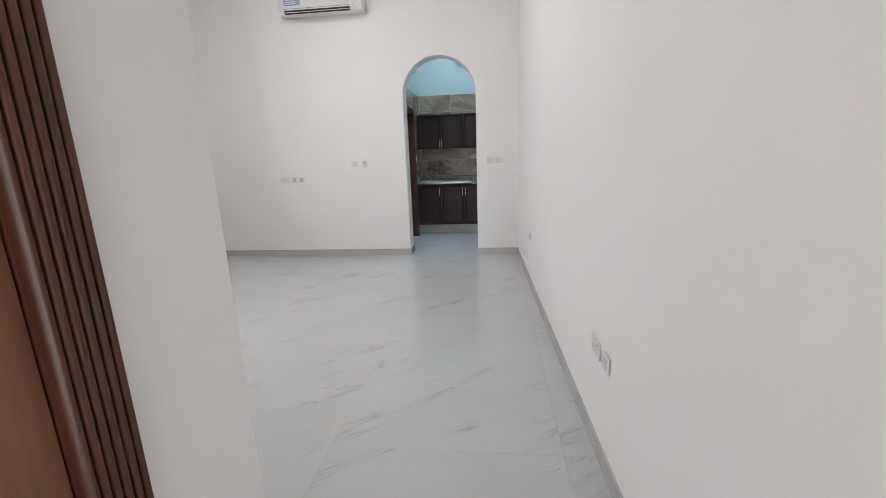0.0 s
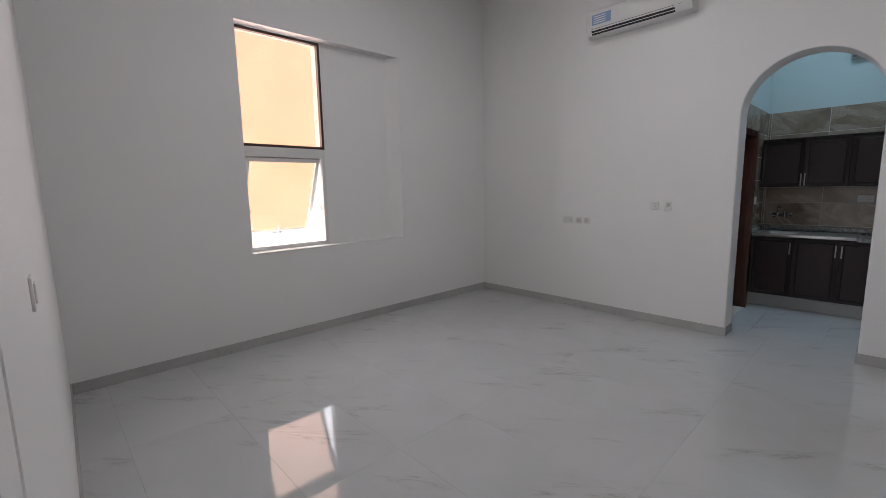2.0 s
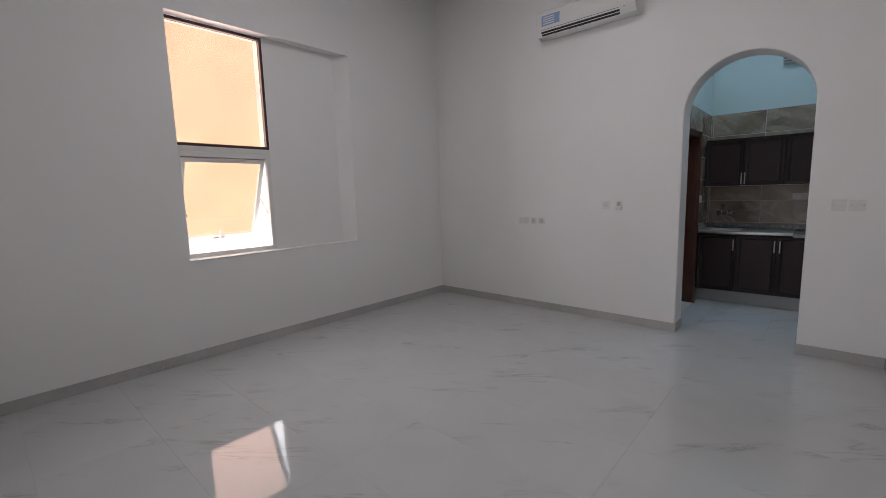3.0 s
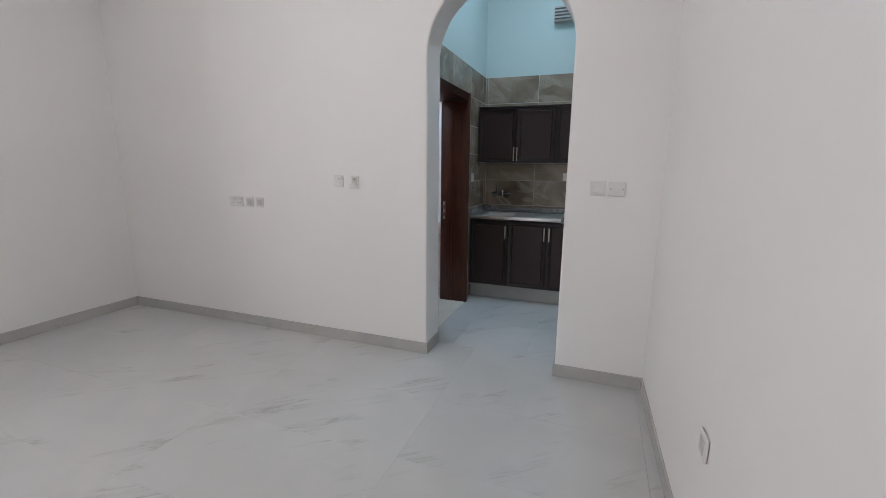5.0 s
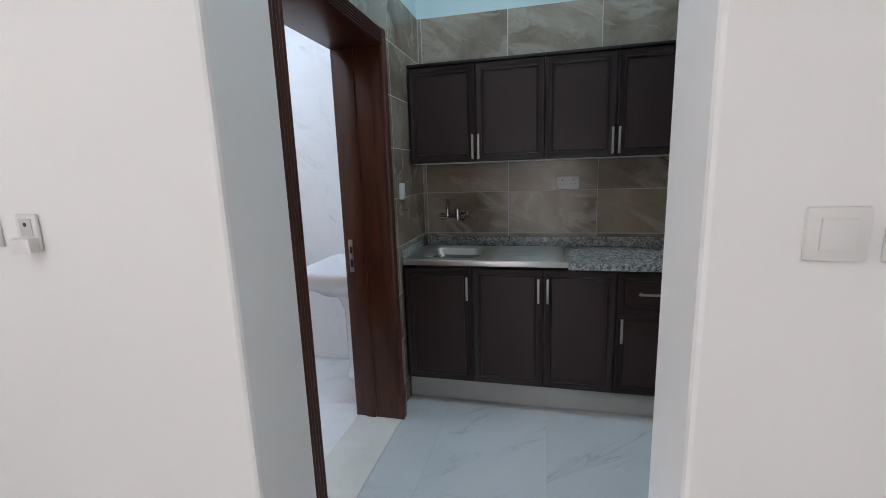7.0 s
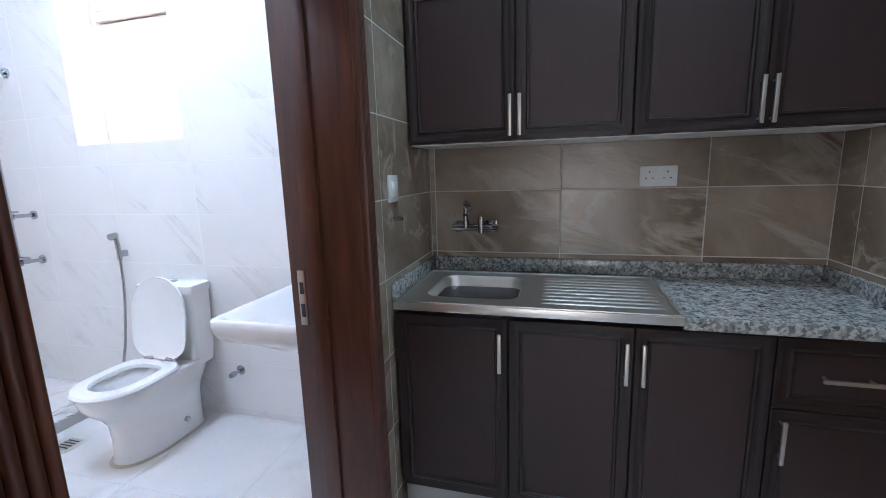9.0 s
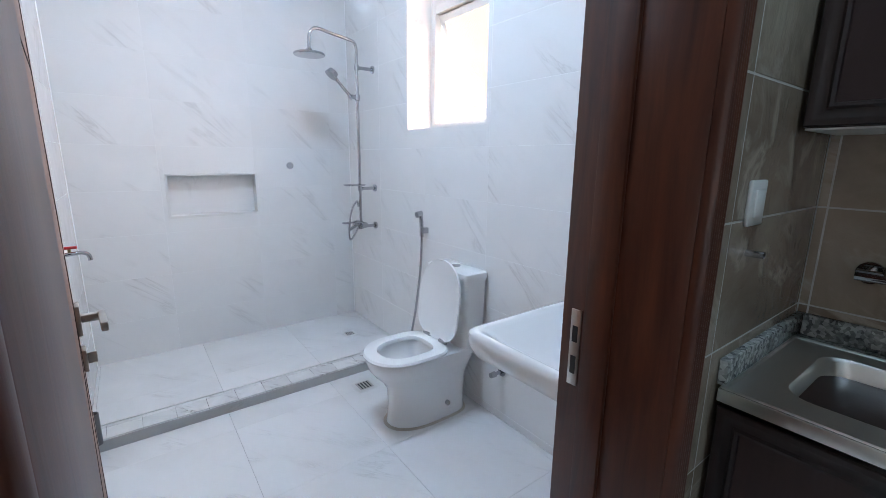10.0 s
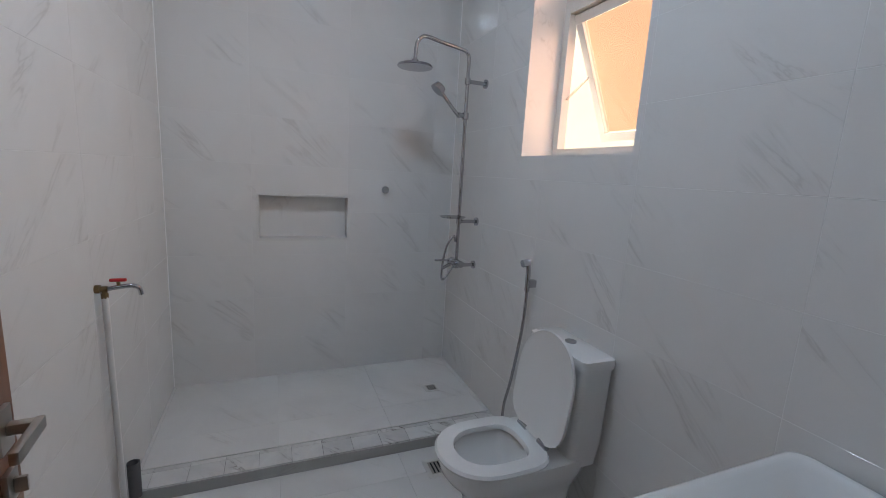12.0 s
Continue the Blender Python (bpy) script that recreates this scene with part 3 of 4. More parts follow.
# ---- things: living room ----
def wall_plate(name, at, face, w, h, style, label, category, group=""):
    """A plate of w by h on a wall; face is the way it looks: +x, -x or -y."""
    ob = thing(name, label, category, (0, 0, 0), group)
    part("plate", box(B(), -w / 2, -0.010, -h / 2, w / 2, 0, h / 2, 0.004), M_PLAST, ob)
    if style == "switch":
        n = max(1, round(w / 0.045) - 1)
        for k in range(n):
            c = (k - (n - 1) / 2) * (w * 0.6 / n)
            part("rocker", box(B(), c - w * 0.28 / n, -0.0145, -h * 0.3, c + w * 0.28 / n, -0.009, h * 0.3, 0.002), M_PLAST, ob)
    elif style == "outlet":
        n = 2 if w > 0.12 else 1
        for k in range(n):
            c = (k - (n - 1) / 2) * w * 0.48
            for px, pz, pw, ph in ((0, 0.018, 0.004, 0.009), (-0.013, -0.008, 0.008, 0.004), (0.013, -0.008, 0.008, 0.004)):
                part("pin_hole", box(B(), c + px - pw / 2, -0.0112, pz - ph / 2, c + px + pw / 2, -0.0095, pz + ph / 2), M_DARKP, ob)
            part("rocker", box(B(), c + 0.018, -0.0145, 0.014, c + 0.030, -0.009, 0.032, 0.0015), M_PLAST, ob)
    elif style == "fuse":
        part("cover", box(B(), -w * 0.27, -0.014, -h * 0.16, w * 0.27, -0.009, h * 0.16, 0.002), M_PLAST, ob)
        for s in (-1, 1):
            part("screw", cyl(B(), (s * w * 0.38, -0.009, 0), (s * w * 0.38, -0.0125, 0), 0.0055, n=10), M_NICKEL, ob)
    elif style == "blank":
        part("cover", box(B(), -w * 0.3, -0.0125, -h * 0.3, w * 0.3, -0.009, h * 0.3, 0.002), M_PLAST2, ob)
    elif style == "cradle":
        part("pocket", box(B(), -w * 0.45, -0.034, -h * 0.52, w * 0.45, -0.008, -h * 0.12, 0.005), M_PLAST, ob)
        bm = cyl(B(), (0, -0.009, h * 0.22), (0, -0.013, h * 0.22), 0.006, n=10)
        part("screw", bm, M_DARKP, ob)
        part("recess", box(B(), -w * 0.3, -0.0125, -h * 0.1, w * 0.3, -0.009, h * 0.38, 0.002), M_PLAST2, ob)
    turn = {"-y": 0, "-x": -90, "+x": 90, "+y": 180}[face]
    ob.matrix_basis = pose(*at, 0, 0, turn)
    return ob


yf = YF
wall_plate("power_outlet", (-2.245, yf, 1.146), "-y", 0.146, 0.086, "outlet", "white double power outlet on the white wall", "power outlet", "outlets on the archway wall")
wall_plate("television_outlet", (-2.095, yf, 1.146), "-y", 0.084, 0.084, "blank", "pale square television outlet plate", "outlet plate", "outlets on the archway wall")
wall_plate("data_outlet", (-1.985, yf, 1.146), "-y", 0.086, 0.086, "blank", "white square data outlet plate", "outlet plate", "outlets on the archway wall")
wall_plate("light_switch", (-1.168, yf, 1.347), "-y", 0.086, 0.09, "outlet", "white single switched power outlet", "power outlet")
wall_plate("remote_holder", (-1.022, yf, 1.342), "-y", 0.072, 0.10, "cradle", "white wall cradle for a remote control", "remote holder")
wall_plate("light_switch", (0.782, yf, 1.342), "-y", 0.092, 0.092, "switch", "white two-gang light switch beside the archway", "light switch")
wall_plate("fused_switch", (0.898, yf, 1.340), "-y", 0.096, 0.09, "fuse", "white fused connection plate with screws", "outlet plate")
wall_plate("power_outlet", (xe(2.29) - 0.002, 2.29, 0.535), "-x", 0.146, 0.086, "outlet", "white double power outlet low on the wall", "power outlet")
wall_plate("data_outlet", (xe(2.12) - 0.002, 2.12, 0.535), "-x", 0.086, 0.086, "blank", "white square outlet plate on the wall", "outlet plate")
wall_plate("power_outlet", (xe(4.95) - 0.002, 4.95, 0.55), "-x", 0.09, 0.086, "blank", "small white outlet on the long wall", "power outlet")
wall_plate("light_switch", (-0.8, YN + 0.016, 1.34), "+y", 0.086, 0.086, "switch", "white light switch on the wall end", "light switch")


def air_conditioner():
    x0, x1, z0, z1, y = -1.955, -0.845, 3.285, 3.575, YF
    ob = thing("air_conditioner", "white split air conditioner with sticker on the wall", "air conditioner", (0, 0, 0))
    prof = [(y, z0 + 0.02), (y - 0.09, z0), (y - 0.155, z0 + 0.015), (y - 0.205, z0 + 0.085), (y - 0.215, z0 + 0.16), (y - 0.205, z1 - 0.03), (y - 0.17, z1), (y, z1)]
    bm = loft(B(), [[(x, a, b) for a, b in prof] for x in (x0, x0 + 0.004, x1 - 0.004, x1)])
    part("body", bm, M_PLAST, ob)
    bm = B()
    d = Vector((0, -0.05, 0.07)).normalized()
    n = Vector((0, -0.07, -0.05)).normalized()
    base = Vector((0, y - 0.155, z0 + 0.015))
    for a0, a1, name, mat, off in ((0.008, 0.030, "slot", M_DARKP, 0.0015), (0.036, 0.058, "slot", M_DARKP, 0.0015), (0.074, 0.078, "seam", M_PVC, 0.0012), (0.030, 0.036, "louvre", M_PLAST, 0.006)):
        bm = B()
        pts = [base + d * a0 + n * off, base + d * a1 + n * off]
        xa, xb = x0 + 0.06, x1 - 0.16
        ring = [pts[0], pts[1], pts[1] - n * 0.004, pts[0] - n * 0.004]
        loft(bm, [[(xa, p.y, p.z) for p in ring], [(xb, p.y, p.z) for p in ring]])
        part(name, bm, mat, ob)
    bm = B()
    box(bm, x0 + 0.08, y - 0.217, z0 + 0.11, x0 + 0.30, y - 0.212, z0 + 0.22)
    part("sticker", bm, M_STICK, ob, "pale blue energy sticker")
    bm = B()
    for k in range(4):
        box(bm, x0 + 0.10, y - 0.2185, z0 + 0.125 + k * 0.023, x0 + 0.24, y - 0.2165, z0 + 0.134 + k * 0.023)
    part("sticker_lines", bm, M_PLAST, ob)
    bm = B()
    box(bm, x1 - 0.12, y - 0.2005, z0 + 0.075, x1 - 0.09, y - 0.195, z0 + 0.088)
    part("display", bm, M_PVC, ob)


air_conditioner()


def unseen_ceiling_lamp(x, y, z, r, label):
    ob = thing("unseen_ceiling_lamp", label, "ceiling lamp", (x, y, z), "round ceiling lamps")
    ring = lambda q, h: [(q * math.cos(2 * math.pi * k / 40), q * math.sin(2 * math.pi * k / 40), h) for k in range(40)]
    part("base", loft(B(), [ring(r + 0.03, 0), ring(r + 0.03, -0.035), ring(r + 0.01, -0.045)]), M_PLAST, ob)
    part("diffuser", loft(B(), [ring(r, -0.044), ring(r, -0.060), ring(r * 0.93, -0.074), ring(r * 0.6, -0.080)]), M_LAMP, ob, "glowing white diffuser")


# fixtures for lamps out of view; the living room's only goes with its fill
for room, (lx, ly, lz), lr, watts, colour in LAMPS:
    unseen_ceiling_lamp(lx, ly, lz, lr, "unseen round white lamp glowing on the " + room + " ceiling")


# ---- things: kitchen ----
CX = [KX0 + 0.012, -0.112, 0.302, 0.700, KX1 - 0.004]
CF, UF = 7.985, 8.237      # cabinet fronts
CB, CT = 0.165, 0.893


def panel_door(name, x0, x1, z0, z1, y, parent, handle=None, label=""):
    """A framed door with a sunken panel and mitred bead; its face looks along -y."""
    bar, t = 0.052, 0.020
    bm = B()
    g = 0.002
    a, b, c, d = x0 + g, x1 - g, z0 + g, z1 - g
    rings = []
    for inset, yy in ((0, 0), (0, -t + 0.003), (0.003, -t), (0.014, -t), (0.018, -t + 0.003), (bar - 0.016, -t + 0.003), (bar - 0.010, -t - 0.002), (bar - 0.003, -t + 0.001), (bar, -t + 0.010)):
        rings.append([(a + inset, y + yy, c + inset), (b - inset, y + yy, c + inset), (b - inset, y + yy, d - inset), (a + inset, y + yy, d - inset)])
    loft(bm, rings)
    ob = part(name, bm, M_WENGE, parent, label)
    bm = B()
    box(bm, a + bar - 0.002, y - t + 0.0075, c + bar - 0.002, b - bar + 0.002, y - t + 0.0095, d - bar + 0.002)
    part("panel", bm, M_PANEL, ob)
    if handle:
        hx0, hz0, hx1, hz1 = handle
        bm = B()
        r = 0.0065
        yo = y - t - 0.030
        if abs(hx1 - hx0) < 1e-4:
            box(bm, hx0 - r, yo - 0.005, hz0, hx0 + r, yo + 0.005, hz1, 0.002)
            for z in (hz0 + 0.016, hz1 - 0.016):
                cyl(bm, (hx0, yo, z), (hx0, y - t + 0.004, z), 0.004, n=8)
        else:
            box(bm, hx0, yo - 0.005, hz0 - r, hx1, yo + 0.005, hz0 + r, 0.002)
            for x in (hx0 + 0.016, hx1 - 0.016):
                cyl(bm, (x, yo, hz0), (x, y - t + 0.004, hz0), 0.004, n=8)
        part("handle", bm, M_NICKEL, ob, "brushed steel bar handle")
    return ob


def base_unit(x0, x1, label):
    ob = thing("base_cabinet", label, "kitchen cabinet", (0, 0, 0), "kitchen base cabinets")
    part("carcass", box(B(), x0 + 0.001, CF, CB, x1 - 0.001, KY1 - 0.005, CT, 0.001, 1), M_WENGE, ob)
    return ob


HT, HB_ = 0.845, 0.700
u = base_unit(CX[0], CX[1], "dark wenge base cabinet under the sink")
panel_door("door", CX[0], CX[1], CB, CT, CF, u, (CX[1] - 0.028, HB_, CX[1] - 0.028, HT))
u = base_unit(CX[1], CX[3], "dark wenge double-door base cabinet")
panel_door("door", CX[1], CX[2], CB, CT, CF, u, (CX[2] - 0.026, HB_, CX[2] - 0.026, HT))
panel_door("door", CX[2], CX[3], CB, CT, CF, u, (CX[2] + 0.026, HB_, CX[2] + 0.026, HT))
u = base_unit(CX[3], CX[4], "dark wenge base cabinet with drawer and door")
panel_door("drawer", CX[3], CX[4], 0.655, CT, CF, u, (CX[3] + 0.11, 0.772, CX[4] - 0.13, 0.772), "drawer front")
panel_door("door", CX[3], CX[4], CB, 0.655, CF, u, (CX[3] + 0.03, 0.485, CX[3] + 0.03, 0.63))
bm = B()
box(bm, KX0 + 0.002, CF + 0.045, 0.002, KX1 - 0.002, CF + 0.060, CB, 0.002, 1)
structure("kickboard", bm, M_SKIRT, "pale marble tile plinth under cabinets", "plinth", False)
for a, b, label in ((CX[0], CX[2], "dark wenge double wall cabinet above sink"), (CX[2], CX[4], "dark wenge double wall cabinet above worktop")):
    ob = thing("wall_cabinet", label, "kitchen cabinet", (0, 0, 0), "kitchen wall cabinets")
    zb, zt = 1.520, 2.115
    part("carcass", box(B(), a + 0.001, UF, zb, b - 0.001, KY1 - 0.003, zt, 0.001, 1), M_WENGE, ob)
    m = (a + b) / 2 if a != CX[0] else CX[1]
    m = CX[3] if a == CX[2] else m
    panel_door("door", a, m, zb, zt - 0.012, UF, ob, (m - 0.018, zb + 0.015, m - 0.018, zb + 0.165))
    panel_door("door", m, b, zb, zt - 0.012, UF, ob, (m + 0.018, zb + 0.015, m + 0.018, zb + 0.165))
    part("bottom_panel", box(B(), a + 0.002, UF + 0.003, zb - 0.005, b - 0.002, KY1 - 0.004, zb - 0.0005), M_PLAST, ob, "white melamine underside")
    part("cornice", box(B(), a, UF - 0.034, zt - 0.012, b, UF + 0.02, zt + 0.006, 0.004), M_WENGE, ob)

# worktop with a cut-out for the sink
SX0, SX1, SY0, SY1 = -0.535, 0.44, 7.955, 8.46
CTOP = 0.940
top = thing("worktop", "speckled grey granite worktop with upstand", "worktop")
bm = B()
box(bm, SX1, 7.958, CT + 0.002, KX1 - 0.002, KY1 - 0.002, CTOP - 0.004, 0.003)
box(bm, KX0 + 0.002, SY1, CT + 0.002, SX1, KY1 - 0.002, CTOP - 0.004, 0.0)
part("slab", bm, M_GRAN, top, smooth=False)
part("upstand", box(B(), KX0 + 0.022, KY1 - 0.022, CTOP - 0.003, KX1 - 0.022, KY1 - 0.002, 1.000, 0.002), M_GRAN, top)
part("upstand", box(B(), KX0 + 0.002, 7.975, CTOP - 0.003, KX0 + 0.021, KY1 - 0.002, 1.000, 0.002), M_GRAN, top)
part("upstand", box(B(), KX1 - 0.021, 7.975, CTOP - 0.003, KX1 - 0.002, KY1 - 0.002, 1.000, 0.002), M_GRAN, top)


def rrect(cx, cy, w, h, r, z, n=6):
    pts = []
    for sx, sy, a0 in ((1, 1, 0), (-1, 1, 90), (-1, -1, 180), (1, -1, 270)):
        for k in range(n + 1):
            a = radians(a0 + 90 * k / n)
            pts.append((cx + sx * (w / 2 - r) + r * math.cos(a), cy + sy * (h / 2 - r) + r * math.sin(a), z))
    return pts


def sink():
    ob = thing("kitchen_sink", "stainless steel sink with ribbed drainer set in worktop", "sink")
    z = CTOP
    bx, by, bw, bh = -0.265, 8.215, 0.36, 0.34
    bm = B()
    outer = [(SX0, SY0, z), (SX1, SY0, z), (SX1, SY1, z), (SX0, SY1, z)]
    ring = rrect(bx, by, bw, bh, 0.06, z)
    n = len(ring)
    # the top sheet: the outer edge sampled towards the bowl's rim
    far = []
    for x, y, _ in ring:
        dx, dy = x - bx, y - by
        s = min(((SX1 if dx > 0 else SX0) - bx) / dx if abs(dx) > 1e-6 else 9e9, ((SY1 if dy > 0 else SY0) - by) / dy if abs(dy) > 1e-6 else 9e9)
        far.append((bx + dx * s, by + dy * s, z))
    for cx, cy, cz in outer:
        k = min(range(n), key=lambda q: (far[q][0] - cx) ** 2 + (far[q][1] - cy) ** 2)
        far[k] = (cx, cy, cz)
    sheet = [far, [(x + (bx - x) * 0.0, y, z) for x, y, _ in rrect(bx, by, bw + 0.02, bh + 0.02, 0.065, z + 0.001)], ring,
             rrect(bx, by, bw - 0.012, bh - 0.012, 0.058, z - 0.008), rrect(bx, by, bw - 0.03, bh - 0.03, 0.055, z - 0.13), rrect(bx, by, bw - 0.07, bh - 0.07, 0.05, z - 0.15)]
    loft(bm, sheet, cap0=False)
    part("bowl", bm, M_STEEL, ob)
    bm = B()
    box(bm, SX0, SY0 - 0.006, z - 0.030, SX1, SY0, z, 0.002)
    part("front_edge", bm, M_STEEL, ob)
    bm = B()
    for k in range(9):
        y = 8.03 + k * 0.045
        loft(bm, [[(x, y - 0.012, z - 0.0005), (x, y - 0.007, z + h), (x, y + 0.007, z + h), (x, y + 0.012, z - 0.0005)] for x, h in ((0.0, 0.0008), (0.03, 0.004), (0.37, 0.004), (0.40, 0.0008))])
    part("drainer_rib", bm, M_STEEL, ob)
    part("waste", cyl(B(), (bx, by, z - 0.150), (bx, by, z - 0.146), 0.04), M_CHROME, ob)
    part("rim", loft(B(), [rrect((SX0 + SX1) / 2, (SY0 + SY1) / 2, SX1 - SX0, SY1 - SY0, 0.012, z), rrect((SX0 + SX1) / 2, (SY0 + SY1) / 2, SX1 - SX0 - 0.004, SY1 - SY0 - 0.004, 0.012, z + 0.004),
                           rrect((SX0 + SX1) / 2, (SY0 + SY1) / 2, SX1 - SX0 - 0.022, SY1 - SY0 - 0.022, 0.010, z + 0.004), rrect((SX0 + SX1) / 2, (SY0 + SY1) / 2, SX1 - SX0 - 0.028, SY1 - SY0 - 0.028, 0.010, z)], False, False), M_STEEL, ob)


sink()


def kitchen_tap():
    ob = thing("kitchen_tap", "chrome wall-mounted kitchen mixer tap", "tap")
    x, y, z = -0.335, KY1, 1.150
    bm = B()
    for q in (-1, 1):
        cyl(bm, (x + q * 0.075, y, z), (x + q * 0.075, y - 0.012, z), 0.030)
        cyl(bm, (x + q * 0.075, y - 0.012, z), (x + q * 0.075, y - 0.055, z), 0.013)
    cyl(bm, (x - 0.095, y - 0.06, z), (x + 0.095, y - 0.06, z), 0.016)
    cyl(bm, (x - 0.03, y - 0.06, z), (x - 0.03, y - 0.06, z + 0.03), 0.017)
    part("body", bm, M_CHROME, ob)
    bm = cyl(B(), (x + 0.045, y - 0.075, z - 0.022), (x + 0.045, y - 0.075, z + 0.045), 0.014)
    cyl(bm, (x + 0.045, y - 0.075, z + 0.045), (x + 0.045, y - 0.075, z + 0.052), 0.011)
    part("tap_handle", bm, M_CHROME, ob)
    bm = cyl(B(), (x + 0.095, y - 0.06, z), (x + 0.125, y - 0.06, z), 0.019, 0.021)
    box(bm, x + 0.104, y - 0.068, z, x + 0.118, y - 0.052, z + 0.035, 0.003)
    part("tap_handle", bm, M_CHROME, ob)
    bm = tube(B(), [(x - 0.03, y - 0.06, z + 0.03), (x - 0.03, y - 0.062, z + 0.085), (x - 0.028, y - 0.075, z + 0.112), (x - 0.02, y - 0.105, z + 0.122), (x - 0.002, y - 0.15, z + 0.118), (x + 0.008, y - 0.175, z + 0.10)], 0.0105)
    spout = part("spout", bm, M_CHROME, ob)
    part("collar", cyl(B(), (x - 0.03, y - 0.061, z + 0.055), (x - 0.03, y - 0.061, z + 0.066), 0.0135), M_DARKP, spout, "dark rubber collar")


kitchen_tap()
wall_plate("power_outlet", (0.455, KY1, 1.365), "-y", 0.146, 0.086, "outlet", "white double power outlet on slate tiles", "power outlet")
wall_plate("light_switch", (KX0, 8.03, 1.353), "+x", 0.086, 0.10, "switch", "white light switch on slate tiles", "light switch")
hk = thing("towel_hook", "small chrome hook on slate tiles", "hook")
part("arm", cyl(B(), (KX0, 8.035, 1.24), (KX0 + 0.035, 8.035, 1.24), 0.008), M_CHROME, hk)
ex = thing("exhaust_fan", "small grey vent high on kitchen wall", "vent")
part("housing", box(B(), 0.19, KY1 - 0.06, 3.01, 0.40, KY1 + TT, 3.16, 0.008), M_PLAST2, ex)
for k in range(4):
    part("slat", box(B(), 0.20, KY1 - 0.066, 3.025 + k * 0.033, 0.39, KY1 - 0.058, 3.04 + k * 0.033, 0.001, 1), M_PVC, ex)

# ---- things: bathroom ----
TZ, TX = 0.07, -2.69      # shower platform: height and front
bm = B()
box(bm, BX0, BY0, 0, TX - 0.14, BY1, TZ - TT, 0.0)
shower_base = structure("shower_platform", bm, M_BGROUT, "raised tiled shower platform", "shower floor", False)
bm = B()
kerb = structure("shower_kerb", box(bm, TX - 0.138, BY0, 0, TX, BY1, TZ - 0.014, 0.0), M_SKIRT, "grey-veined marble kerb of the shower platform", "kerb", False)


def drain(name, x, y, z, w, turn=0):
    ob = thing(name, "square steel floor drain", "drain", (x, y, z), "floor drains")
    part("plate", loft(B(), [rrect(0, 0, w, w, 0.006, 0), rrect(0, 0, w, w, 0.006, 0.002), rrect(0, 0, w * 0.7, w * 0.7, 0.006, 0.002), rrect(0, 0, w * 0.68, w * 0.68, 0.006, 0.0006)]), M_STEEL, ob)
    part("grate", box(B(), -w * 0.33, -w * 0.33, 0.0004, w * 0.33, w * 0.33, 0.0009), M_NICKEL, ob, "recessed steel grate")
    bm = B()
    for k in range(4):
        box(bm, -w * 0.28, -w * 0.24 + k * w * 0.14, 0.0007, w * 0.28, -w * 0.18 + k * w * 0.14, 0.0018)
    part("slots", bm, M_DARKP, ob)


drain("floor_drain", -3.195, 8.225, TZ, 0.10)
drain("floor_drain", -2.52, 8.02, 0.0, 0.14)


def egg(cx, yf, yb, w, z, n=40, sq=2.4, shift=0.0):
    """A rounded-front outline from y = yf (front) to yb (back)."""
    cy, l = (yf + yb) / 2, (yb - yf) / 2
    pts = []
    for k in range(n):
        a = 2 * math.pi * k / n
        c, s = math.cos(a), math.sin(a)
        p = 2 / (sq if s < 0 else 5.0)
        pts.append((cx + math.copysign(abs(c) ** (2 / (2.1 if s < 0 else 2.7)), c) * w / 2, cy + math.copysign(abs(s) ** p, s) * l, z))
    return pts


